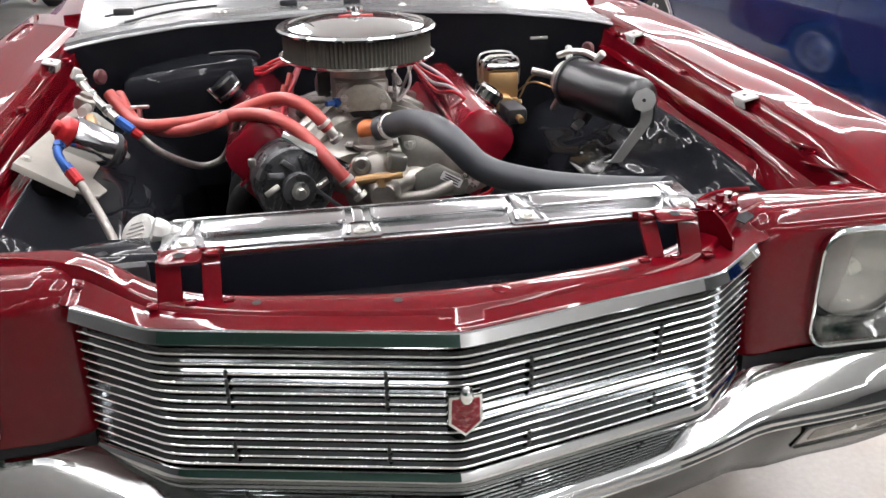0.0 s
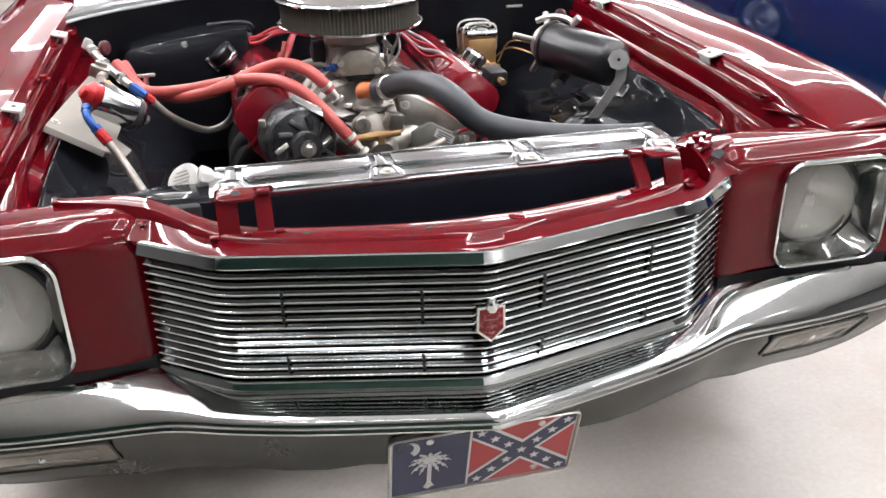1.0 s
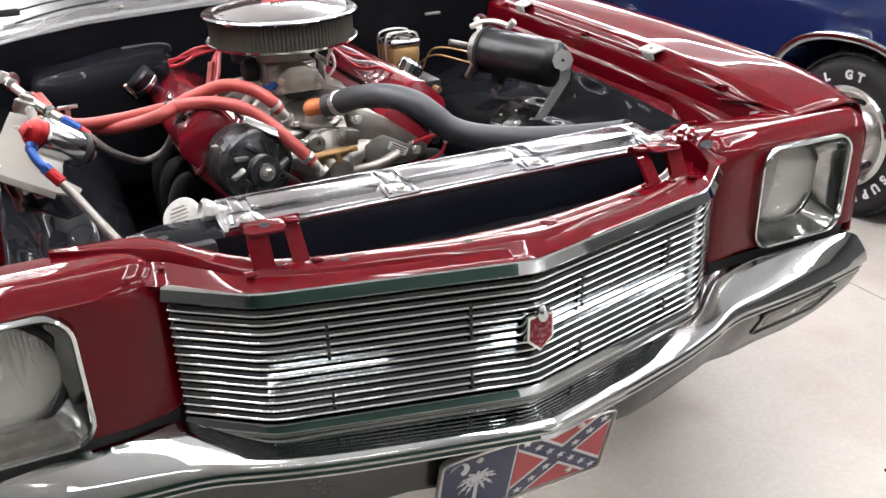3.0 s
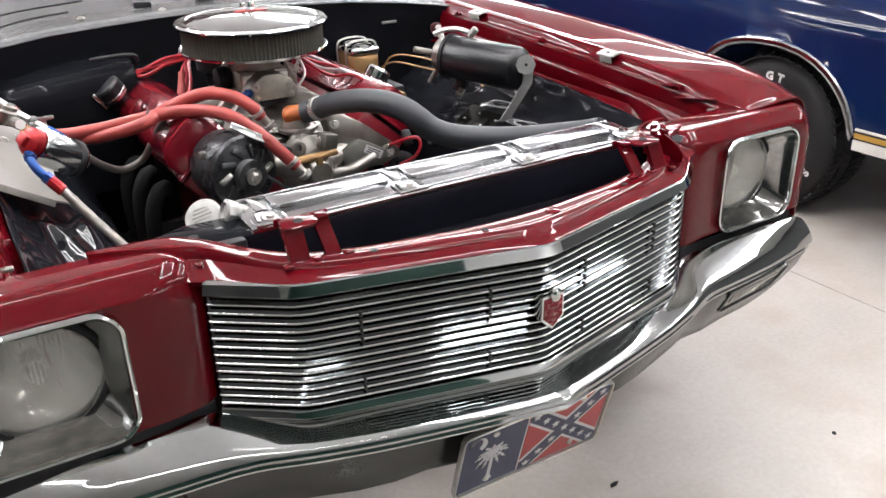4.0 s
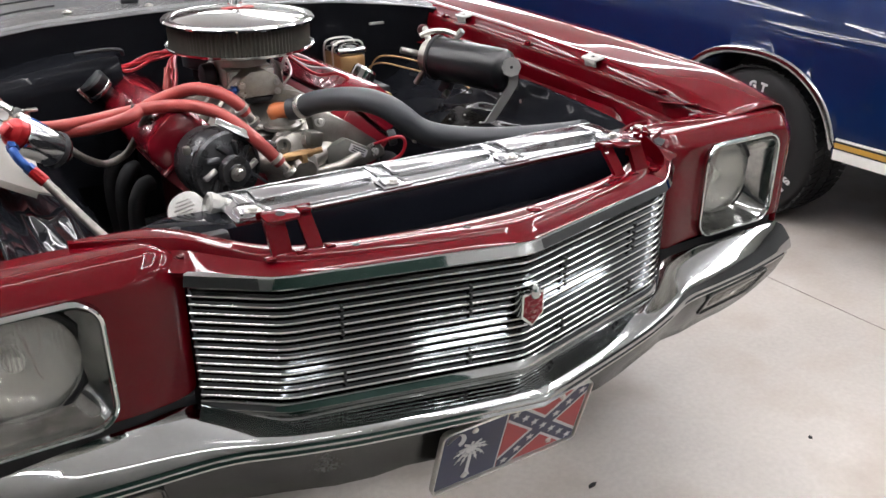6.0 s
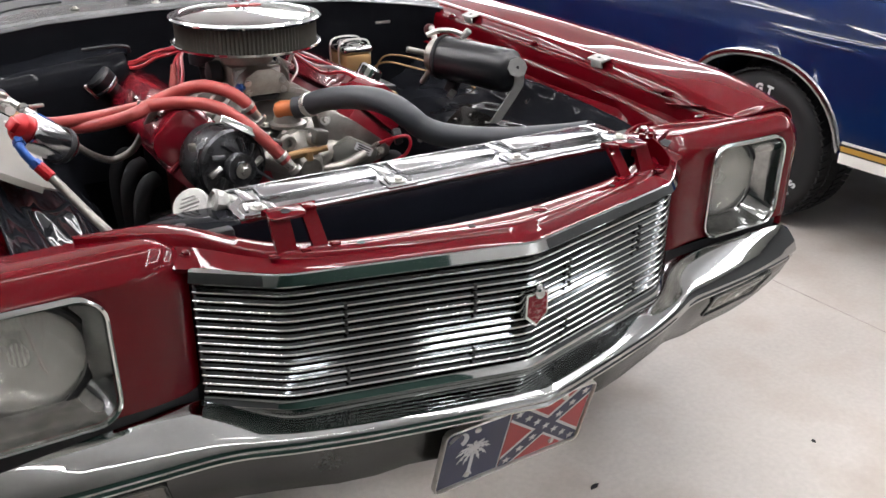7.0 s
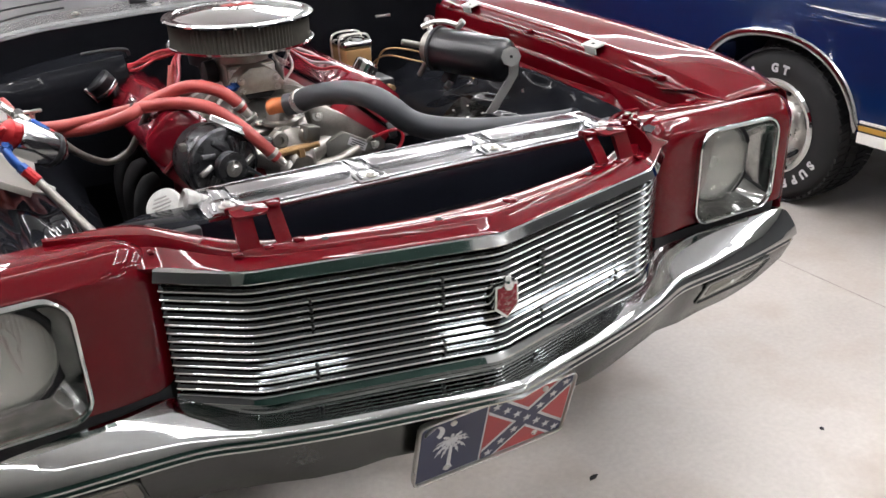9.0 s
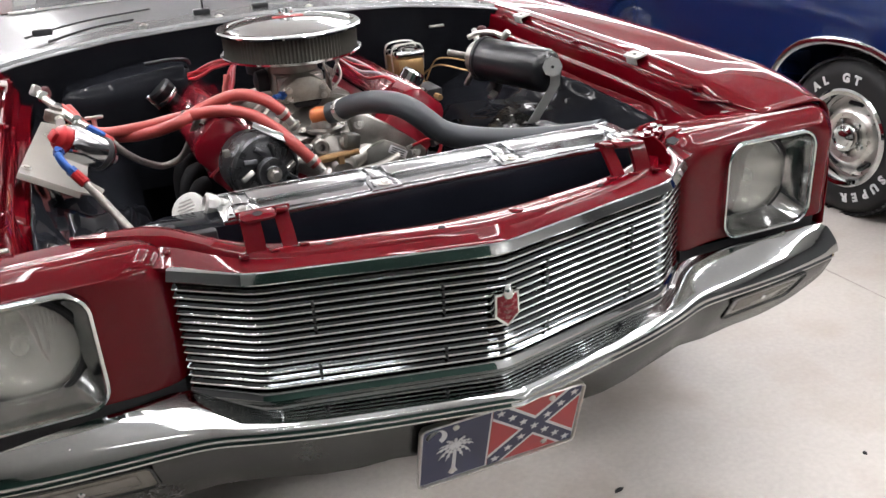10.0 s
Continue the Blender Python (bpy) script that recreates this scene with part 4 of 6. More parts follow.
# ---------------------------------------------------------------- the red car: cowl, cabin, wheels
def cowl_and_cabin():
    edge = [(0.0, 1.58, 0.917), (0.15, 1.57, 0.915), (0.43, 1.52, 0.908), (0.60, 1.48, 0.893), (0.69, 1.455, 0.882), (0.735, 1.44, 0.874)]
    edge = [(-x, y, z) for x, y, z in edge[:0:-1]] + edge
    secs = []
    for x, y, z in edge:
        k = 1 - (abs(x) / 0.735) ** 2
        secs.append([(x, y, z - 0.006), (x, y, z - 0.004), (x, y + 0.006, z), (x, y + 0.03, z + 0.001), (x, y + 0.034, z + 0.008), (x, y + 0.09, z + 0.012), (x, y + 0.10, z + 0.004),
                     (x, y + 0.20, z + 0.012), (x, 1.80 + 0.06 * k, 0.945 + 0.008 * k), (x, 1.88 + 0.06 * k, 0.962 + 0.008 * k), (x, 1.90 + 0.06 * k, 0.93)])
    c = part("cowl", loft(secs, ring=False), SILVERPAINT, red_car, "silver grey cowl panel below the windscreen")
    for x in (-0.34, -0.12, 0.16, 0.42):
        part("bolt", bolt((x, 1.62 - 0.1 * x * x, 0.924), (x, 1.6, 2), 0.007), STEEL, c)
    for x in (-0.16, 0.02):
        part("washer_nozzle", box(x, 1.68, 0.935, 0.05, 0.03, 0.018, 0.004), SATIN, c, "black washer nozzle")
    fire = [[(x, y + 0.002, z - 0.005), (x, y + 0.02, z - 0.12), (x, y + 0.03, 0.60), (x, y + 0.05, 0.30)] for x, y, z in edge]
    part("firewall", loft(fire, ring=False), BLACK, red_car, "glossy black firewall")
    # Added sheet: stands for the shade at the bottom of the bay.
    part("bay_shade_sheet", box(0, 1.03, 0.30, 1.0, 1.04, 0.03), DARK, red_car, "dark sheet added under the engine bay to hide the lit floor")
    # windscreen, wipers
    glass_ = [[(x, 1.885 + 0.06 * (1 - (x / 0.72) ** 2), 0.962), (0.86 * x, 2.48 + 0.03 * (1 - (x / 0.72) ** 2), 1.31)] for x in [0.72 * i / 10 for i in range(-10, 11)]]
    part("floorpan", box(0, 3.3, 0.25, 1.6, 2.9, 0.04), DARK, red_car)
    w = part("windscreen", solid(loft(glass_, ring=False), 0.005), GLASS, red_car, "raked windscreen glass")
    w.visible_shadow = False
    part("dashboard", box(0, 2.42, 0.92, 1.40, 0.92, 0.10, 0.03), SATIN, red_car, "black dashboard behind the windscreen")
    part("glass_seal", tube([(-0.70, 1.882, 0.962), (-0.35, 1.925, 0.967), (0, 1.94, 0.970), (0.35, 1.925, 0.967), (0.70, 1.882, 0.962)], 0.008, 8), CHROME, red_car, "bright windscreen moulding")
    part("cowl_seam", tube([(-0.60, 1.60, 0.911), (-0.48, 1.655, 0.928), (-0.36, 1.68, 0.935)], 0.0035, 8), SATIN, c, "dark seam in the cowl")
    part("cowl_seam", tube([(-0.66, 1.66, 0.920), (-0.50, 1.74, 0.938), (-0.30, 1.79, 0.947)], 0.003, 8), SATIN, c, "dark seam in the cowl")
    part("aerial", rod((-0.149, 1.72, 0.93), (-0.149, 1.74, 1.22), 0.0035, 8), SATIN, red_car, "thin black aerial rod")
    part("wiper_pivot", box(-0.612, 1.68, 0.928, 0.055, 0.025, 0.02, 0.006), SATIN, c, "black wiper pivot")
    # shell behind the wings
    secs = []
    for y, hw, top, low in ((1.8, 0.93, 0.905, 0.24), (2.4, 0.945, 0.93, 0.22), (3.2, 0.95, 0.94, 0.22), (3.55, 0.95, 0.945, 0.25), (3.7, 0.95, 0.945, 0.55), (3.93, 0.95, 0.945, 0.66), (4.2, 0.945, 0.94, 0.55),
                            (4.35, 0.94, 0.935, 0.28), (4.8, 0.92, 0.91, 0.30), (5.1, 0.88, 0.87, 0.34), (5.16, 0.84, 0.80, 0.40)):
        half = [(hw - 0.03, low), (hw, low + 0.14), (hw, top - 0.16), (hw - 0.03, top - 0.04), (hw - 0.09, top), (hw - 0.25, top + 0.012)]
        secs.append([(x, y, z) for x, z in half] + [(-x, y, z) for x, z in half[::-1]])
    part("body_shell", loft(secs), RED, red_car, "red body behind the engine bay")
    secs = []
    for y, hw, top in ((2.50, 0.60, 1.315), (2.62, 0.63, 1.335), (3.0, 0.64, 1.35), (3.5, 0.62, 1.335), (3.75, 0.58, 1.30), (4.35, 0.55, 0.96)):
        secs.append([(-hw, y, top - 0.02), (-hw + 0.08, y, top), (hw - 0.08, y, top), (hw, y, top - 0.02), (hw, y, top - 0.045), (-hw, y, top - 0.045)])
    part("roof", loft(secs), RED, red_car, "red steel roof")
    for s in (-1, 1):
        side = [[(s * 0.70, y, 0.93), (s * (0.62 if y < 3.6 else 0.58), y + 0.05, z)] for y, z in ((1.95, 0.97), (2.45, 1.28), (3.0, 1.31), (3.5, 1.30), (3.8, 1.24), (4.2, 0.98))]
        g = part("side_window", solid(loft(side, ring=False), 0.005), GLASS, red_car, "side window glass")
        g.visible_shadow = False
        # chrome door mirror
        mir = thing("door_mirror", "round chrome door mirror on the red car", "mirror", at=(s * 0.93, 2.0, 0.93))
        part("head", lathe([(0.0, -0.045), (0.035, -0.035), (0.055, -0.012), (0.058, 0.0), (0.054, 0.004), (0.05, 0.001), (0, 0.001)], 24,
                           Matrix.Translation((s * 0.985, 2.0, 1.0)) @ pose(0, 0, 0, -90, 0, 0)), CHROME, mir)
        part("stalk", tube([(s * 0.925, 2.02, 0.925), (s * 0.945, 2.01, 0.95), (s * 0.975, 2.0, 0.985)], 0.011, 10), CHROME, mir)


TREAD = 40


def wheel(parent, x, y, s, r=0.325, rim=0.19, letters=False, z=0.325):
    """A road wheel whose outer face looks along s on the x axis."""
    m = Matrix.Translation((x, y, z)) @ pose(0, 0, 0, 0, 90 * s, 0)
    w = 0.105
    prof = [(rim, -w), (rim + 0.01, -w - 0.004), (rim + 0.05, -w - 0.012), (r - 0.035, -w - 0.006), (r - 0.014, -w + 0.012), (r - 0.003, -w + 0.03), (r, -0.04), (r, 0.04), (r - 0.003, w - 0.03),
            (r - 0.014, w - 0.012), (r - 0.035, w + 0.006), (rim + 0.05, w + 0.012), (rim + 0.01, w + 0.004), (rim, w), (rim - 0.012, w - 0.02), (rim - 0.012, -w + 0.02), (rim, -w)]
    one = bmesh.new()
    rows = [[one.verts.new((a * math.cos(2 * math.pi * i / 48), a * math.sin(2 * math.pi * i / 48), h)) for i in range(48)] for a, h in prof[:-1]]
    rows.append(rows[0])
    for a, b in zip(rows, rows[1:]):
        for i in range(48):
            j = (i + 1) % 48
            one.faces.new((a[i], a[j], b[j], b[i]))
    t = part("tyre", moved(one, m), TYRE, parent, "black tyre with raised white lettering" if letters else "")
    if letters:
        bm = bmesh.new()
        for k in range(64):
            a = 2 * math.pi * k / 64
            for h, lean in ((0.082, 18), (-0.082, -18), (0.03, -14), (-0.03, 14)):
                box(0, 0, 0, 0.008, 0.022, 0.045, 0.0, Matrix.Rotation(a, 4, "Z") @ Matrix.Translation((r + 0.001 - 0.006 * (abs(h) > 0.05), 0, h)) @ pose(0, 0, 0, lean, 0, 0), bm)
        part("tread_block", moved(bm, m), TYRE, t)["kind"] = "stuff"
    lip = [(rim + 0.012, w - 0.004), (rim + 0.014, w + 0.010), (rim + 0.006, w + 0.016), (rim - 0.008, w + 0.012), (rim - 0.016, w - 0.002), (rim - 0.022, w - 0.030), (rim - 0.020, w - 0.050), (rim, w - 0.050)]
    rp = part("rim", lathe(lip + lip[:1], 48, m, caps=False), CHROME, parent, "bright chrome trim ring and slotted steel rim")
    dish = [(rim - 0.021, w - 0.052), (rim - 0.040, w - 0.050), (rim - 0.052, w - 0.040), (rim - 0.062, w - 0.022), (rim - 0.078, w - 0.014), (rim - 0.100, w - 0.020), (0.080, w - 0.034), (0.0, w - 0.036), (0.0, w - 0.06), (rim - 0.021, w - 0.06)]
    part("wheel_disc", lathe(dish, 48, m, caps=False), STEEL, rp, "silver slotted wheel disc")
    part("centre_cap", lathe([(0.052, w - 0.034), (0.054, w - 0.010), (0.048, w + 0.008), (0.036, w + 0.014), (0.030, w + 0.010), (0.018, w + 0.016), (0.0, w + 0.018)], 32, m), CHROME, rp, "chrome centre cap")
    for k in range(5):
        a = 2 * math.pi * k / 5
        c = m @ Matrix.Rotation(a, 4, "Z")
        part("slot", prism(rrect(0.022, 0.062, 0.010, 4), -0.004, 0.006, c @ Matrix.Translation((rim - 0.048, 0, w - 0.040)) @ pose(0, 0, 0, 0, -42, 0)), DARK, rp)
        part("wheel_nut", lathe([(0.011, 0), (0.011, 0.016), (0.007, 0.02), (0, 0.02)], 6, c @ Matrix.Rotation(0.6, 4, "Z") @ Matrix.Translation((0.068, 0, w - 0.034))), CHROME, rp)
    return t, m, w


cowl_and_cabin()
for s in (-1, 1):
    wheel(red_car, s * 0.80, 0.98, s)
    wheel(red_car, s * 0.80, 3.93, s)


# ---------------------------------------------------------------- the blue car beside it
def lettering(text, r, mid, m, h, size, mat, parent, inward=False):
    """Letters standing on a circle of radius r round the local z axis, centred on the angle mid (degrees), read from outside."""
    step = radians(12.5)
    for k, ch in enumerate(text):
        if ch == " ":
            continue
        cu = bpy.data.curves.new("letter", "FONT")
        cu.body, cu.size, cu.extrude, cu.align_x, cu.align_y, cu.offset = ch, size, 0.0015, "CENTER", "CENTER", 0.0022
        tmp = bpy.data.objects.new("tmp", cu)
        scene.collection.objects.link(tmp)
        me = bpy.data.meshes.new_from_object(tmp.evaluated_get(bpy.context.evaluated_depsgraph_get()))
        bpy.data.objects.remove(tmp)
        a = radians(mid) - (k - (len(text) - 1) / 2) * step * (-1 if inward else 1)
        me.transform(m @ Matrix.Rotation(a, 4, "Z") @ Matrix.Translation((r, 0, h)) @ Matrix.Rotation(math.pi / 2 if inward else -math.pi / 2, 4, "Z"))
        me.materials.append(mat)
        ob = new("letter", me)
        ob.parent = parent


def blue_car():
    X, YC = 1.98, 1.17
    car = thing("blue_car", "dark blue classic car with chrome arches and gold sill stripe", "car", "blue cars parked beside", at=(X + 0.9, YC, 0))

    def opening(y, yc):
        u, p = abs(y - yc) / 0.375, 2.05 if y < yc else 2.7
        return 0.30 + 0.338 * (1 - u ** p) ** (1 / p) if u < 1 else 0.325
    ys = sorted({round(0.1 + 0.15 * i, 3) for i in range(33)} | {round(YC - 0.375 + 0.75 * (0.5 - 0.5 * math.cos(math.pi * i / 24)), 4) for i in range(25)}
                | {round(4.05 - 0.375 + 0.75 * (0.5 - 0.5 * math.cos(math.pi * i / 24)), 4) for i in range(25)} | {1.55, 0.79, 4.98})
    secs = []
    for y in ys:
        low = max(opening(y, YC), opening(y, 4.05))
        t = lerp(y, [(0.1, 0.13), (0.25, 0.04), (0.5, 0.0), (4.5, 0.0), (4.8, 0.04), (5.0, 0.14)])
        top = lerp(y, [(0.1, 0.80), (0.4, 0.88), (1.5, 0.95), (3.2, 0.97), (5.0, 0.90)])
        half = [(0.045, low), (0.008, low + 0.004), (0.0, max(low + 0.008, 0.44)), (0.004, max(low + 0.012, 0.56)), (0.014, 0.70), (0.02, 0.735), (0.04, 0.80), (0.075, top - 0.05), (0.13, top - 0.012), (0.22, top), (0.5, top + 0.03)]
        pts = [(X + t + d, y, z) for d, z in half]
        pts += [(2 * (X + 0.93) - x, y, z) for x, y, z in pts[::-1]]
        secs.append(pts)
    part("body", loft(secs), BLUE, car, "dark blue painted body")
    secs = []
    for y, hw, top in ((1.75, 0.60, 0.98), (2.4, 0.56, 1.30), (2.9, 0.56, 1.34), (3.4, 0.55, 1.32), (4.2, 0.52, 1.0)):
        cx = X + 0.93
        secs.append([(cx - hw - 0.12, y, 0.93), (cx - hw, y, top - 0.02), (cx - hw + 0.1, y, top), (cx + hw - 0.1, y, top), (cx + hw, y, top - 0.02), (cx + hw + 0.12, y, 0.93)])
    part("cabin", loft(secs), BLUE, car, "dark blue roof")
    for yc in (YC, 4.05):
        pts = []
        for i in range(25):
            y = yc + 0.377 * math.cos(math.pi * i / 24)
            u, p = min(1, abs(y - yc) / 0.377), 2.05 if y < yc else 2.7
            pts.append((X - 0.002, y, max(0.375 if y < yc else 0.3, 0.305 + 0.341 * (1 - u ** p) ** (1 / p))))
        secs = [[(x - 0.009 * math.cos(a) + 0.002, y + 0.015 * math.sin(a) * 0.6 * (y - yc) / 0.377, z + 0.014 * math.sin(a)) for a in [2 * math.pi * k / 8 for k in range(8)]] for x, y, z in pts]
        part("arch_trim", loft(secs), POLISHED, car, "bright chrome wheel-arch moulding")
        part("wheel_well", box(X + 0.42, yc, 0.50, 0.20, 0.74, 0.30), DARK, car)
        for side, xx in ((-1, X + 0.15), (1, X + 1.71)):
            t, m, w = wheel(car, xx, yc + 0.008, side, 0.300, 0.172, letters=(side < 0), z=0.290)
            if side < 0:
                for text, mid in (("RADIAL GT", 41.5), ("SUPER TRA", 192.5)):
                    lettering(text, 0.224, mid, m, w + 0.0115, 0.043, PLATEWHITE, t)
    y0, y1 = 0.16, 0.785
    for name, z0, z1, mat, d in (("stripe_white_thin", 0.404, 0.412, STRIPEWHITE, 0.004), ("stripe_black", 0.396, 0.404, SATIN, 0.003), ("stripe_gold", 0.378, 0.396, STRIPEGOLD, 0.004),
                                 ("stripe_dark", 0.372, 0.378, SATIN, 0.003), ("sill_moulding", 0.335, 0.372, STRIPEWHITE, 0.006)):
        part("sill_stripe", box(X + 0.008, (y0 + y1) / 2, (z0 + z1) / 2, 0.02 + 2 * d, y1 - y0, z1 - z0, 0.001), mat, car,
             {"stripe_gold": "gold sill stripe", "stripe_black": "black pinstripe", "stripe_dark": "black pinstripe"}.get(name, "white sill stripe"))
    return car


blue = blue_car()
copy_thing(blue, pose(-3.4, 6.4, 0))


# ---------------------------------------------------------------- radiator
def radiator():
    r = thing("radiator", "black radiator under a polished aluminium top panel", "radiator", at=(0.03, 0.30, 0.33))
    cx = 0.028
    part("core", box(cx, 0.292, 0.56, 0.76, 0.06, 0.44, 0.004), DARK, r, "black radiator core")
    part("baffle", box(-0.006, 0.238, 0.70, 0.868, 0.012, 0.19, 0.003), BLUEBLACK, r, "black shroud in front of the core")
    m = pose(cx, 0.293, 0.8005, 2.0, 0, 0)
    part("top_panel", prism(rrect(0.80, 0.122, 0.012, 4), -0.006, 0.003, m, bevel=0.001), POLISHED, r, "polished aluminium top panel")
    part("front_lip", box(cx, 0.236, 0.791, 0.80, 0.006, 0.022, 0.002), POLISHED, r, "folded polished lip")
    part("rear_bead", box(0, 0, 0, 0.78, 0.006, 0.006, 0.0025, m @ Matrix.Translation((0, 0.052, 0.004))), POLISHED, r, "rolled bead along the rear edge")
    for k in range(3):
        x = (k - 1) * 0.244
        part("raised_pad", prism(rrect(0.206, 0.052, 0.012, 5), 0.0, 0.010, m @ Matrix.Translation((x, 0.014, 0.002)), bevel=0.0035), POLISHED, r, "long raised plateau")
        part("rib", box(0, 0, 0, 0.190, 0.004, 0.004, 0.0015, m @ Matrix.Translation((x, -0.051, 0.004))), POLISHED, r)
    for k in range(4):
        x = (k - 1.5) * 0.244
        tab = [(-0.027, -0.060)] + [(0.027 * math.cos(radians(q)), -0.032 + 0.027 * math.sin(radians(q))) for q in range(0, 181, 20)][::-1] + [(0.027, -0.060)]
        clamp = part("clamp", prism(tab[::-1], 0.0, 0.006, m @ Matrix.Translation((x, 0.0, 0.002)), bevel=0.002), POLISHED, r, "round-ended clamp with a bolt")
        part("clamp_strap", box(0, 0, 0, 0.016, 0.060, 0.005, 0.0018, m @ Matrix.Translation((x, 0.022, 0.0045))), POLISHED, clamp)
        for q in (-1, 1):
            part("clamp_ridge", rod(m @ Vector((x + q * 0.020, -0.052, 0.0085)), m @ Vector((x + q * 0.016, -0.024, 0.0085)), 0.0030, 8, bevel=0.001), POLISHED, clamp)
        c = m @ Vector((x + 0.001, -0.042, 0.008))
        part("bolt", bolt(c, (c.x, c.y, 2), 0.0075, 0.007), STEEL, clamp)
    for s, x in ((-1, -0.385), (1, 0.425)):
        part("side_support", box(x + s * 0.03, 0.27, 0.70, 0.06, 0.10, 0.19, 0.006), SATIN, r, "black side support")
    ledge = prism([(-0.500, 0.300), (-0.478, 0.262), (-0.440, 0.236), (-0.335, 0.233), (-0.335, 0.318), (-0.455, 0.322)], 0.7905, 0.7955, bevel=0.0015)
    part("support_ledge", ledge, BLACK, r, "black support ledge with a bolt hole")
    part("ledge_hole", lathe([(0.0085, 0.0), (0.0085, 0.0008), (0.0, 0.001)], 16, Matrix.Translation((-0.452, 0.270, 0.7955))), DARK, r)
    cap = thing("filler_knob", "pale round embossed knob beside the radiator", "knob", "pale knobs beside the radiator", at=(-0.41, 0.34, 0.795))
    mm = aim((-0.408, 0.352, 0.786), (-0.408 - 0.55, 0.352 - 0.55, 0.786 + 0.75))
    part("disc", lathe([(0.016, -0.024), (0.019, -0.006), (0.028, 0.0), (0.0305, 0.004), (0.0305, 0.011), (0.028, 0.014), (0.012, 0.0155), (0.0, 0.0155)], 28, mm), PALEKNOB, cap, "worn pale disc")
    for k in range(5):
        part("emboss", box(0, 0, 0, 0.034 - 0.006 * abs(k - 2), 0.0032, 0.002, 0.0008, mm @ Matrix.Rotation(0.5, 4, "Z") @ Matrix.Translation((0, -0.013 + 0.0065 * k, 0.0158))), PADGREY, cap)
    boot = thing("filler_knob", "pale tapered boot at the radiator corner", "knob", "pale knobs beside the radiator", at=(-0.375, 0.315, 0.80))
    mb = aim((-0.352, 0.318, 0.795), (-0.352 - 0.8, 0.318 - 0.05, 0.795 + 0.28))
    part("boot", lathe([(0.008, -0.012), (0.011, 0.0), (0.014, 0.010), (0.012, 0.014), (0.017, 0.020), (0.0195, 0.030), (0.0195, 0.036), (0.015, 0.039), (0.012, 0.034), (0.0, 0.033)], 9, mb), PALEKNOB, boot)


PALEKNOB = material("worn_pale_plastic", (0.47, 0.47, 0.45), 0.35, vary=0.18, scale=60, fine=400, bump=0.35)
radiator()


# ---------------------------------------------------------------- engine
engine = thing("engine", "V8 engine with red valve covers and aluminium intake", "engine", at=(0, 1.2, 0.32))
EX = -0.005


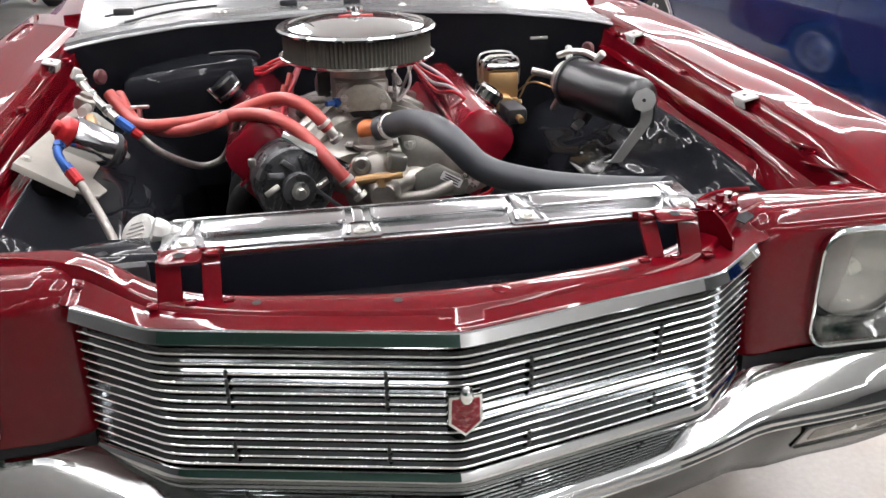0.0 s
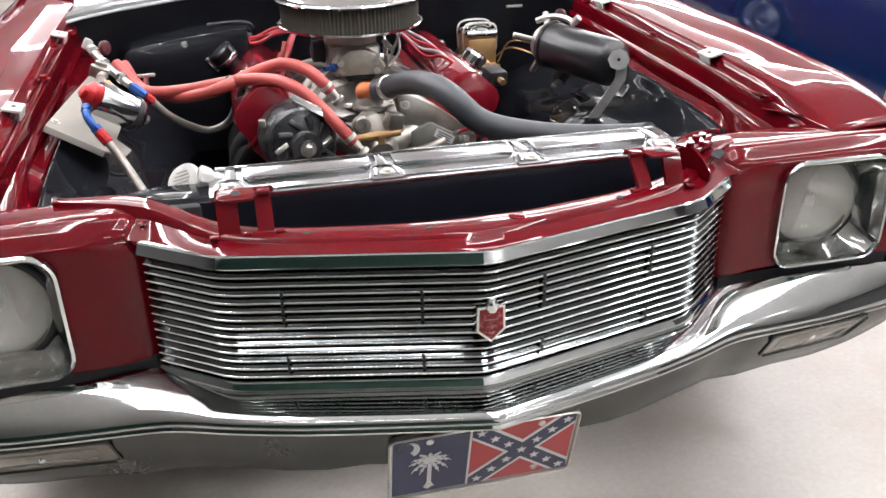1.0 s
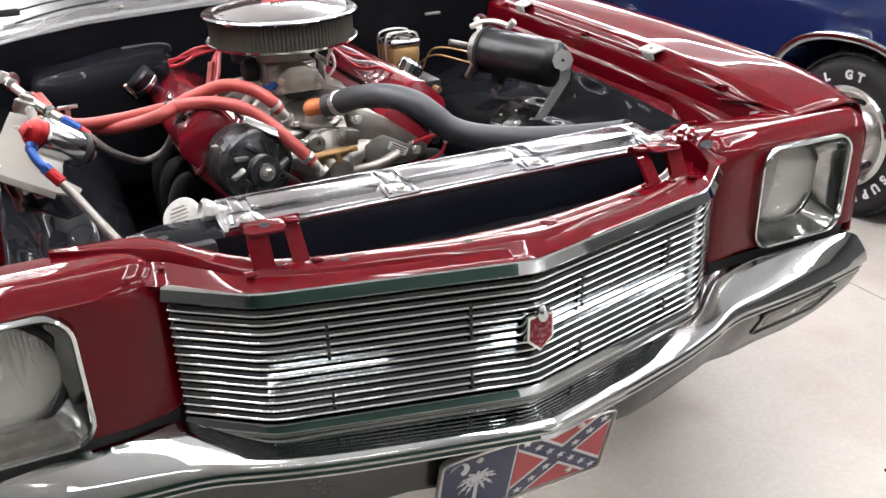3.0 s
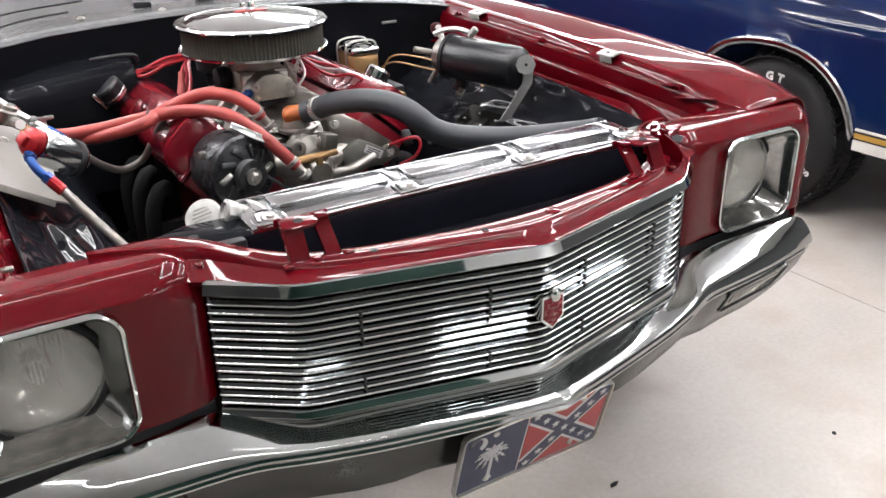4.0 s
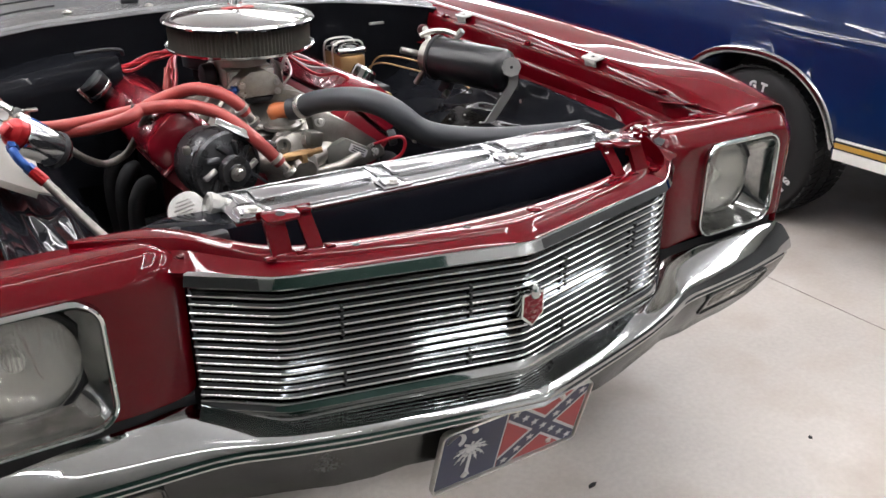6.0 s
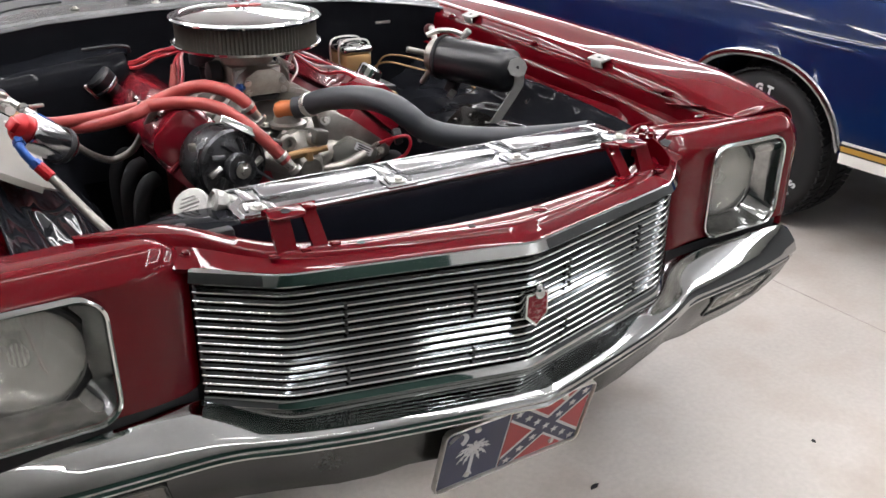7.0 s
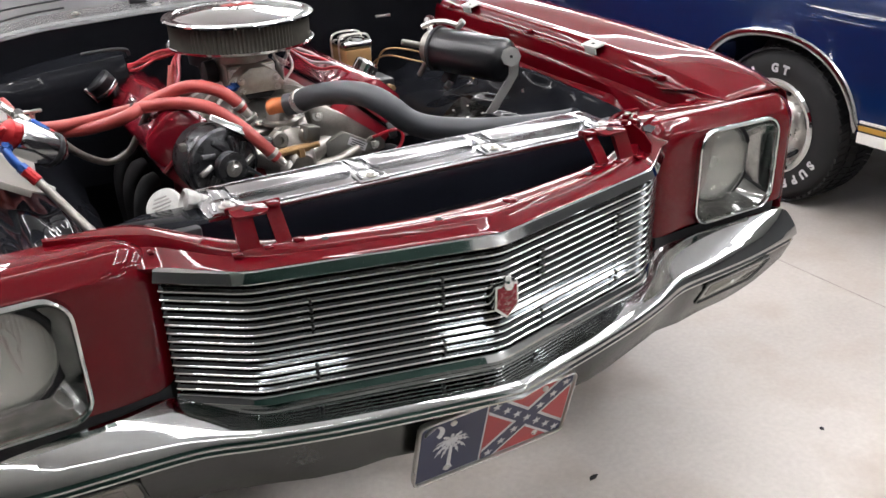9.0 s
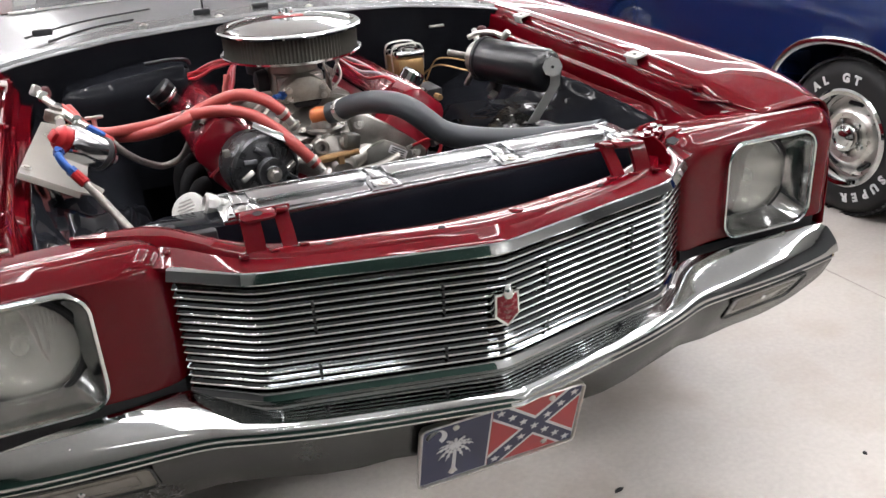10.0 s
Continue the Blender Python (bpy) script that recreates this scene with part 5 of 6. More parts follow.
def engine_core():
    e = engine
    part("block", box(EX, 1.22, 0.50, 0.36, 0.56, 0.36, 0.02), REDBLOCK, e, "red painted engine block")
    part("timing_cover", prism(rrect(0.24, 0.24, 0.07, 6), 0.0, 0.03, Matrix.Translation((EX, 0.935, 0.53)) @ pose(0, 0, 0, 90, 0, 0), bevel=0.006), REDBLOCK, e, "red timing cover")
    for s in (-1, 1):
        tilt = pose(0, 0, 0, 0, 42 * s, 0)
        head = Matrix.Translation((EX + s * 0.205, 1.215, 0.655)) @ tilt
        part("cylinder_head", box(0, 0, 0, 0.15, 0.53, 0.09, 0.008, head), REDBLOCK, e, "red cylinder head")
        vm = Matrix.Translation((EX + s * 0.238, 1.215, 0.700)) @ tilt
        secs = []
        for y, g in ((-0.268, 0.012), (-0.262, 0.002), (-0.252, 0.0), (0.252, 0.0), (0.262, 0.002), (0.268, 0.012)):
            w, h = 0.068 - g, 0.078 - g
            secs.append([vm @ Vector(p) for p in ((-w, y, 0.0), (-w, y, h * 0.55), (-w + 0.012, y, h * 0.85), (-w + 0.03, y, h), (w - 0.03, y, h), (w - 0.012, y, h * 0.85), (w, y, h * 0.55), (w, y, 0.0))])
        vc = part("valve_cover", loft(secs), REDVC, e, "glossy red valve cover")
        part("valve_cover_flange", box(0, 0, 0, 0.155, 0.55, 0.008, 0.003, vm), REDVC, vc)
        for y in (-0.2, 0.0, 0.2):
            a, b = vm @ Vector((0.0, y, 0.078)), vm @ Vector((0.0, y, 1))
            part("bolt", bolt(a, b, 0.007, 0.007), CHROME, vc)
        # exhaust headers
        for k in range(1 if s < 0 else 0, 4):
            y = 1.00 + 0.135 * k
            x0 = EX + s * 0.285
            bm = tube([(x0, y, 0.575), (x0 + s * 0.025, y - 0.012, 0.568), (x0 + s * 0.045, y - 0.008, 0.520), (x0 + s * 0.046, y + 0.012, 0.44), (x0 + s * 0.035, y + 0.04, 0.34)], 0.020, 12, 6)
            part("exhaust_pipe", bm, DARK, e, "black exhaust header pipe")
    # intake manifold
    secs = []
    for y, w, z in ((0.955, 0.135, 0.700), (0.975, 0.15, 0.712), (1.05, 0.155, 0.716), (1.10, 0.13, 0.735), (1.30, 0.13, 0.740), (1.36, 0.15, 0.715), (1.46, 0.15, 0.710)):
        secs.append([(EX - w, y, 0.63), (EX - w, y, z - 0.03), (EX - w * 0.7, y, z - 0.012), (EX - w * 0.4, y, z), (EX + w * 0.4, y, z), (EX + w * 0.7, y, z - 0.012), (EX + w, y, z - 0.03), (EX + w, y, 0.63)])
    im = part("intake_manifold", loft(secs), CAST, e, "cast aluminium intake manifold")
    for s in (-1, 1):
        for k in range(4):
            y = 1.02 + 0.125 * k
            part("runner", tube([(EX + s * 0.03, 1.14 + 0.05 * k, 0.735), (EX + s * 0.09, y * 0.6 + 0.48, 0.735), (EX + s * 0.15, y, 0.705)], [0.03, 0.028, 0.024], 10, 5), CAST, im)
    for x, y in ((-0.11, 0.985), (0.11, 0.985), (-0.05, 0.975), (0.05, 0.975), (-0.125, 1.08), (0.125, 1.08)):
        part("bolt", bolt((EX + x, y, 0.714 if abs(x) < 0.1 else 0.70), (EX + x, y, 2), 0.008, 0.009), STEEL, im)
    # water outlet
    part("thermostat_housing", lathe([(0.045, 0), (0.045, 0.008), (0.034, 0.012), (0.030, 0.03), (0.024, 0.04), (0, 0.042)], 24, Matrix.Translation((-0.005, 0.962, 0.712))), CAST, e, "aluminium thermostat housing")
    out = thing("water_outlet", "orange painted water outlet elbow on the intake", "fitting", at=(-0.012, 0.95, 0.72))
    part("elbow", lathe([(0.0, -0.021), (0.012, -0.020), (0.020, -0.014), (0.0235, -0.003), (0.022, 0.010), (0.020, 0.020), (0.020, 0.034), (0, 0.034)], 24, aim((-0.016, 0.958, 0.752), (0.4, 0.60, 0.90))), ORANGE, out)
    # water pump and front castings
    pm = Matrix.Translation((EX + 0.005, 0.90, 0.635)) @ pose(0, 0, 0, 90, 0, 0)
    wp = part("water_pump", lathe([(0.075, -0.03), (0.078, 0.0), (0.066, 0.012), (0.045, 0.022), (0.034, 0.05), (0.026, 0.058), (0.0, 0.06)], 28, pm), CAST, e, "cast aluminium water pump")
    for x, z in ((-0.085, 0.655), (0.09, 0.655)):
        part("pump_arm", tube([(EX + x * 0.4, 0.90, 0.64), (EX + x * 0.8, 0.91, 0.65), (EX + x * 1.3, 0.935, 0.655)], [0.03, 0.026, 0.024], 12, 5), CAST, wp)
    for x, z in ((-0.035, 0.69), (0.035, 0.69)):
        part("boss", lathe([(0.021, 0), (0.021, 0.028), (0.016, 0.032), (0.009, 0.032), (0.008, 0.02), (0, 0.02)], 18, Matrix.Translation((EX + x, 0.905, z)) @ pose(0, 0, 0, 80, 0, 0)), CAST, wp)
    fit_ = tube([(-0.055, 0.862, 0.668), (-0.03, 0.858, 0.672), (0.02, 0.852, 0.676)], 0.010, 10)
    rod((-0.002, 0.852, 0.674), (-0.002, 0.848, 0.655), 0.012, 6, bm=fit_)
    rod((0.02, 0.852, 0.676), (0.045, 0.849, 0.679), 0.007, 10, bm=fit_)
    part("brass_fitting", fit_, BRASS, wp, "brass pipe fitting")
    up = Matrix.Translation((0, 0.93, 0)) @ pose(0, 0, 0, 90, 0, 0)
    cover = [(0.046, 0.742), (0.062, 0.752), (0.090, 0.750), (0.150, 0.712), (0.222, 0.656), (0.246, 0.632), (0.244, 0.614), (0.205, 0.600), (0.085, 0.606), (0.060, 0.640), (0.056, 0.700)]
    acc = part("accessory_bracket", prism(cover, -0.014, 0.020, up, bevel=0.006), CAST, e, "broad cast aluminium bracket")
    for x, z in ((0.070, 0.728), (0.214, 0.630), (0.088, 0.625)):
        part("bolt", bolt((x, 0.910, z), (x, 0.0, z + 0.2), 0.008, 0.008), STEEL, acc)
    front = Matrix.Translation((0, 0.903, 0)) @ pose(0, 0, 0, 84, 0, 0)
    plate_ = [(0.070, 0.648), (0.078, 0.660), (0.126, 0.676), (0.134, 0.675), (0.196, 0.640), (0.198, 0.628), (0.186, 0.604), (0.080, 0.604)]
    part("bracket_plate", prism(plate_, 0.064, 0.084, front, bevel=0.005), DULLCAST, acc, "dull grey cover plate with a sticker")
    lab = front @ Matrix.Translation((0.158, 0.642, 0.0842)) @ Matrix.Rotation(radians(-30), 4, "Z")
    part("sticker", prism(rrect(0.050, 0.020, 0.002, 2), 0.0, 0.0015, lab), PLATEWHITE, acc, "small pale sticker")
    for k, ln in enumerate((0.040, 0.034, 0.038)):
        part("sticker_bar", prism(rrect(ln, 0.0026, 0.001, 1), 0.0015, 0.0022, lab @ Matrix.Translation((0, 0.0055 - 0.0055 * k, 0))), SATIN, acc)
    block = box(0.036, 0.880, 0.700, 0.038, 0.04, 0.036, 0.006, pose(0, 0, 0, 0, 12, 10))
    part("sensor_block", block, DULLCAST, acc, "dull grey casting block")
    part("pump_outlet", lathe([(0.030, 0.0), (0.030, 0.010), (0.022, 0.014), (0.020, 0.034), (0.0, 0.036)], 20, aim((-0.012, 0.93, 0.690), (-0.012, 0.0, 0.93))), CAST, acc, "cast outlet boss")
    part("pivot_tube", tube([(0.02, 0.885, 0.612), (0.10, 0.88, 0.617), (0.16, 0.885, 0.635)], 0.014, 12), CAST, acc)
    part("end_cap", lathe([(0.02, 0), (0.022, 0.01), (0.018, 0.02), (0, 0.022)], 16, aim((0.25, 0.90, 0.66), (0.4, 0.85, 0.69))), SATIN, acc, "black end cap")


DULLCAST = material("dull_casting", (0.17, 0.17, 0.155), 0.42, 0.8, vary=0.25, scale=25, fine=350, bump=0.2)
REDBLOCK = material("engine_red", (0.22, 0.008, 0.018), 0.35, 0.0, 0.3, vary=0.18, scale=14, fine=260, bump=0.1)
REDVC = material("valve_cover_red", (0.19, 0.005, 0.014), 0.2, 0.1, 0.8, vary=0.12, scale=12, fine=300, bump=0.05)
engine_core()


def air_cleaner():
    c = (-0.010, 1.205, 0.0)
    a = thing("air_cleaner", "round air cleaner with a chrome lid and dark pleated filter", "air cleaner", at=(c[0], c[1], 0.855))
    m = Matrix.Translation((c[0], c[1], 0.0)) @ pose(0, 0, 0, 1.0, 0, 0)
    part("base", lathe([(0.06, 0.852), (0.165, 0.868), (0.180, 0.873), (0.185, 0.880), (0.182, 0.881), (0.177, 0.877), (0.10, 0.872)], 64, m), CHROME, a, "chrome base pan")
    bm = bmesh.new()
    n = 220
    rows = []
    for z in (0.876, 0.938):
        rows.append([bm.verts.new(((0.175 - 0.004 * (i % 2)) * math.cos(2 * math.pi * i / n), (0.175 - 0.004 * (i % 2)) * math.sin(2 * math.pi * i / n), z)) for i in range(n)])
    for i in range(n):
        j = (i + 1) % n
        bm.faces.new((rows[0][i], rows[0][j], rows[1][j], rows[1][i]))
    part("filter_element", moved(bm, m), PAPER, a, "dark pleated filter element", smooth=0)
    lid = [(0.181, 0.934), (0.187, 0.937), (0.188, 0.942), (0.184, 0.946), (0.172, 0.947), (0.162, 0.9445), (0.156, 0.9475), (0.12, 0.9555), (0.08, 0.9615), (0.04, 0.9645), (0.0, 0.9655),
           (0.0, 0.949), (0.10, 0.947), (0.175, 0.938)]
    l = part("lid", lathe(lid, 72, m), CHROME, a, "dished chrome lid")
    part("lid_emblem", prism([(-0.04, -0.010), (-0.012, -0.014), (0.012, -0.014), (0.04, -0.010), (0.04, 0.012), (0.01, 0.008), (-0.01, 0.014), (-0.04, 0.008)], 0.9640, 0.9665, m, bevel=0.0006), PLATERED, l, "small red emblem")
    part("wing_nut", lathe([(0.011, 0.964), (0.012, 0.968), (0.006, 0.973), (0.004, 0.986), (0, 0.987)], 14, m), CHROME, l)
    for s in (-1, 1):
        part("wing_nut_ear", box(c[0] + s * 0.012, c[1], 0.977, 0.014, 0.004, 0.012, 0.0015), CHROME, l)


def carburettor():
    c = thing("carburettor", "dull silver four-barrel carburettor with steel linkage", "carburettor", at=(-0.01, 1.205, 0.74))
    x, y = -0.01, 1.205
    part("base_plate", box(x, y, 0.748, 0.16, 0.20, 0.014, 0.003), SATIN, c, "dark base gasket plate")
    part("main_body", box(x, y, 0.79, 0.13, 0.14, 0.07, 0.008), CARB, c, "cast main body")
    part("air_horn", lathe([(0.066, 0.82), (0.066, 0.858), (0.06, 0.862), (0.058, 0.83), (0, 0.83)], 28, Matrix.Translation((x, y, 0))), CARB, c)
    for s in (-1, 1):
        b = part("fuel_bowl", prism([(-0.06, -0.028), (0.06, -0.028), (0.066, -0.01), (0.05, 0.018), (0.02, 0.036), (-0.02, 0.036), (-0.05, 0.018), (-0.066, -0.01)], -0.026, 0.026,
                                    Matrix.Translation((x, y + s * 0.10, 0.790)) @ pose(0, 0, 0, 90, 0, 0), bevel=0.006), CARB, c, "cast fuel bowl")
        part("metering_block", box(x, y + s * 0.072, 0.788, 0.12, 0.012, 0.06, 0.003), STEEL, c)
        for dx in (-0.045, 0.045):
            for dz in (-0.018, 0.006):
                p = (x + dx, y + s * 0.128, 0.790 + dz)
                part("screw", bolt(p, (p[0], p[1] + s, p[2]), 0.005, 0.004), STEEL, b)
    part("choke_housing", lathe([(0.03, 0), (0.032, 0.008), (0.028, 0.03), (0.012, 0.036), (0, 0.036)], 20, aim((x - 0.07, y + 0.01, 0.80), (x - 1, y, 0.80))), SATIN, c, "black choke housing")
    part("fuel_inlet", lathe([(0.010, 0), (0.012, 0.004), (0.012, 0.016), (0.007, 0.02), (0.007, 0.04), (0, 0.04)], 6, aim((x - 0.055, y - 0.115, 0.785), (x - 0.6, y - 0.5, 0.83))), BLUEANO, c, "blue anodised fuel fitting")
    link = tube([(x + 0.075, y - 0.09, 0.80), (x + 0.085, y - 0.02, 0.815), (x + 0.11, y + 0.10, 0.83), (x + 0.16, y + 0.28, 0.83)], 0.0035, 8)
    tube([(x + 0.085, y - 0.06, 0.765), (x + 0.12, y - 0.04, 0.80), (x + 0.13, y + 0.06, 0.845)], 0.004, 8, bm=link)
    box(x + 0.082, y - 0.05, 0.79, 0.004, 0.05, 0.045, 0.001, bm=link)
    box(x + 0.12, y + 0.02, 0.80, 0.004, 0.016, 0.09, 0.001, pose(0, 0, 0, 25, 18, 0), bm=link)
    part("throttle_linkage", link, STEEL, c, "steel throttle linkage")
    part("return_spring", tube([(x + 0.09 + 0.007 * math.cos(k * 1.57), y - 0.085 + 0.0022 * k, 0.815 + 0.007 * math.sin(k * 1.57)) for k in range(46)], 0.0012, 5, 2), STEEL, c)
    part("front_bracket", tube([(x - 0.12, y - 0.14, 0.748), (x - 0.085, y - 0.125, 0.776), (x - 0.05, y - 0.115, 0.80)], 0.005, 8), STEEL, c)


CARB = material("zinc_casting", (0.36, 0.34, 0.30), 0.42, 0.75, vary=0.25, scale=40, fine=350, bump=0.25)
air_cleaner()
carburettor()


def alternator():
    ax, ay, az = -0.182, 0.850, 0.672
    a = thing("alternator", "dark alternator with a slotted front plate and pulley", "alternator", at=(ax, ay, az - 0.08))
    m = Matrix.Translation((ax, ay, az)) @ pose(0, 0, 0, 90, 0, 12)
    part("case", lathe([(0.06, -0.11), (0.078, -0.10), (0.083, -0.06), (0.083, -0.015), (0.079, 0.0), (0.05, 0.012), (0.0, 0.014)], 40, m), ALT, a, "dark polished case")
    part("front_ring", lathe([(0.083, -0.012), (0.085, -0.004), (0.080, 0.004), (0.072, 0.006), (0.070, 0.0)], 40, m), ALT, a, "dark front ring")
    for k in range(10):
        fin = box(0, 0, 0, 0.034, 0.013, 0.012, 0.003, m @ Matrix.Rotation(2 * math.pi * k / 10, 4, "Z") @ Matrix.Translation((0.052, 0, 0.012)) @ pose(0, 0, 0, 22, 0, 30))
        part("fan_blade", fin, STEEL if k % 5 == 0 else ALT, a)
    part("pulley", lathe([(0.034, 0.014), (0.036, 0.018), (0.028, 0.026), (0.036, 0.034), (0.035, 0.038), (0.02, 0.036), (0.012, 0.042), (0, 0.042)], 28, m), ALT, a, "black pulley")
    hub = m @ Vector((0, 0, 0.042))
    part("pulley_nut", bolt(hub, hub + (m.to_3x3() @ Vector((0, 0, 1))), 0.011, 0.012), STEEL, a)
    part("adjuster_arm", prism([(-0.09, -0.006), (0.06, -0.012), (0.066, 0.0), (0.06, 0.010), (-0.09, 0.008)], -0.003, 0.003, Matrix.Translation((-0.125, 0.842, 0.738)) @ pose(0, 0, 0, 68, 32, 0), bevel=0.001), CHROME, a, "chrome slotted adjuster arm")
    part("lug", box(ax - 0.085, ay + 0.005, az + 0.055, 0.016, 0.016, 0.018, 0.004), CAST, a)
    pts = [(ax + 0.03 * math.cos(t), az + 0.03 * math.sin(t)) for t in [math.pi * (0.45 + k / 10) for k in range(11)]] + [(-0.05 + 0.06 * math.cos(t), 0.52 + 0.06 * math.sin(t)) for t in [math.pi * (1.45 + k / 10) for k in range(11)]]
    secs = [[(x, 0.832 + d, z) for d in (0.0, 0.012)] for x, z in pts + pts[:1]]
    part("drive_belt", solid(loft(secs, ring=False), 0.006), RUBBER, a, "black drive belt")
    return a


ALT = material("dark_alternator", (0.06, 0.062, 0.066), 0.28, 0.6, vary=0.3, scale=30, fine=300, bump=0.1)
alternator()


def hoses():
    h = thing("upper_radiator_hose", "thick dark grey rubber hose from engine to radiator", "hose", at=(0.2, 0.8, 0.75))
    line = [(0.006, 0.935, 0.760), (0.026, 0.912, 0.768), (0.045, 0.86, 0.790), (0.065, 0.77, 0.814), (0.085, 0.685, 0.826), (0.104, 0.63, 0.821), (0.124, 0.60, 0.803), (0.152, 0.585, 0.777), (0.195, 0.565, 0.760),
            (0.265, 0.525, 0.752), (0.335, 0.475, 0.755), (0.40, 0.40, 0.772), (0.42, 0.36, 0.785)]
    part("hose", tube(line, 0.026, 18, 8), RUBBER, h)
    a, b = Vector((0.027, 0.910, 0.769)), Vector((0.032, 0.896, 0.775))
    part("hose_clamp", lathe([(0.0262, 0), (0.0285, 0.001), (0.0285, 0.014), (0.0262, 0.015)], 24, aim(a, b)), STEEL, h, "steel worm-drive clamp")
    part("clamp_screw", box(0.052, 0.893, 0.790, 0.012, 0.022, 0.014, 0.003), STEEL, h)
    part("clamp_end", box(0.143, 0.580, 0.757, 0.010, 0.008, 0.016, 0.002, pose(0, 0, 0, 20, 10, 20)), STEEL, h)
    for name, pts, tie in (("heater_hose", [(-0.60, 1.24, 0.80), (-0.565, 1.20, 0.765), (-0.52, 1.14, 0.747), (-0.43, 1.09, 0.757), (-0.325, 1.02, 0.785), (-0.25, 0.965, 0.799), (-0.192, 0.90, 0.795), (-0.145, 0.868, 0.762), (-0.110, 0.838, 0.724), (-0.068, 0.825, 0.672)], True),
                           ("heater_hose", [(-0.585, 1.27, 0.79), (-0.55, 1.21, 0.745), (-0.50, 1.16, 0.730), (-0.43, 1.08, 0.742), (-0.352, 1.0, 0.776), (-0.278, 1.03, 0.797), (-0.205, 1.0, 0.823), (-0.155, 0.955, 0.818), (-0.124, 0.925, 0.797), (-0.104, 0.925, 0.770)], False)):
        t = thing(name, "faded red silicone heater hose curving over the engine", "hose", "red heater hoses", at=pts[4])
        part("hose", tube(pts, 0.0145, 14, 8), REDHOSE, t)
        if tie:
            p, q = Vector((-0.329, 1.0225, 0.784)), Vector((-0.321, 1.0175, 0.786))
            part("cable_tie", lathe([(0.0146, 0), (0.0158, 0.001), (0.0158, 0.007), (0.0146, 0.008)], 18, aim(p, q)), SATIN, t, "black cable tie")
        e, d = Vector(pts[-1]), (Vector(pts[-1]) - Vector(pts[-2])).normalized()
        part("end_clamp", lathe([(0.0150, 0), (0.017, 0.001), (0.017, 0.010), (0.0150, 0.011)], 18, aim(e - d * 0.02, e)), STEEL, t)
        part("hose_nipple", lathe([(0.0105, 0), (0.0115, 0.006), (0.0105, 0.012), (0.0105, 0.022), (0.016, 0.024), (0.016, 0.034), (0, 0.036)], 14, aim(e, e + d)), STEEL, t, "steel hose nipple")


hoses()


def ignition():
    d = thing("distributor", "black distributor behind the carburettor with red plug leads", "distributor", at=(-0.02, 1.44, 0.74))
    part("body", lathe([(0.035, 0.70), (0.038, 0.77), (0.062, 0.78), (0.064, 0.83), (0.05, 0.845), (0.0, 0.85)], 28, Matrix.Translation((-0.03, 1.44, 0))), SATIN, d, "black cap")
    rnd = random.Random(4)
    for k in range(8):
        j = lambda a: rnd.uniform(-a, a)
        z = 0.826 + 0.006 * (k % 3)
        start = (-0.05, 1.40 + 0.01 * k, 0.835)
        if k < 5:
            pts = [start, (-0.12 + j(.01), 1.37 + j(.01), z + 0.010 + j(.006)), (-0.18 + j(.01), 1.375 + j(.012), z + j(.008)), (-0.25 + j(.01), 1.385 + j(.012), 0.808 + j(.008)), (-0.30, 1.40 + 0.012 * k, 0.79 + j(.006)), (-0.325, 1.43 + 0.012 * k, 0.762)]
        else:
            pts = [start, (-0.13 + j(.01), 1.36 + j(.01), 0.83 + j(.006)), (-0.165, 1.33 - 0.04 * (k - 5), 0.80), (-0.175 - 0.01 * (k - 5), 1.27 - 0.05 * (k - 5), 0.765), (-0.20, 1.22 - 0.06 * (k - 5), 0.745)]
        part("plug_lead", tube(pts, 0.0045, 8, 6), REDWIRE, d, "red plug lead")
    for k in range(4):
        pts = [(0.03, 1.42, 0.835), (0.12, 1.36 - 0.02 * k, 0.83), (0.17, 1.30 - 0.05 * k, 0.815 - 0.01 * k), (0.215, 1.22 - 0.05 * k, 0.79), (0.30, 1.2 - 0.06 * k, 0.70)]
        part("plug_lead", tube(pts, 0.0045, 8, 6), REDWIRE if k % 2 else PALEWIRE, d, "red plug lead" if k % 2 else "pale lead")
    for x, y, z in ((-0.172, 1.30, 0.792), (-0.188, 1.245, 0.775)):
        part("lead_boot", tube([(x, y, z + 0.02), (x - 0.006, y - 0.01, z), (x - 0.016, y - 0.02, z - 0.03)], 0.009, 10), REDHOSE, d, "red rubber boot")
    b = thing("breather_cap", "black valve cover breather with a chrome band", "breather", at=(-0.315, 1.39, 0.74))
    m = pose(-0.318, 1.385, 0.745, 0, -38, 10)
    part("body", lathe([(0.026, -0.02), (0.026, 0.01), (0.036, 0.014), (0.037, 0.05), (0.032, 0.056), (0, 0.058)], 24, m), GREYBLACK, b)
    part("band", lathe([(0.0372, 0.016), (0.0385, 0.018), (0.0385, 0.026), (0.0372, 0.028)], 24, m), CHROME, b, "chrome band")
    part("clip", box(0, 0, 0, 0.012, 0.008, 0.05, 0.002, m @ Matrix.Translation((-0.038, 0.0, 0.036))), CHROME, b)
    f = thing("oil_filler_cap", "polished chrome breather cap on the valve cover", "cap", at=(0.285, 1.12, 0.74))
    m = pose(0.282, 1.12, 0.750, 0, 34, 0)
    part("neck", lathe([(0.018, -0.03), (0.018, 0.02), (0, 0.02)], 18, m), CHROME, f)
    part("cap", lathe([(0.030, 0.012), (0.033, 0.016), (0.033, 0.040), (0.028, 0.047), (0.012, 0.050), (0, 0.050)], 28, m), CHROME, f)


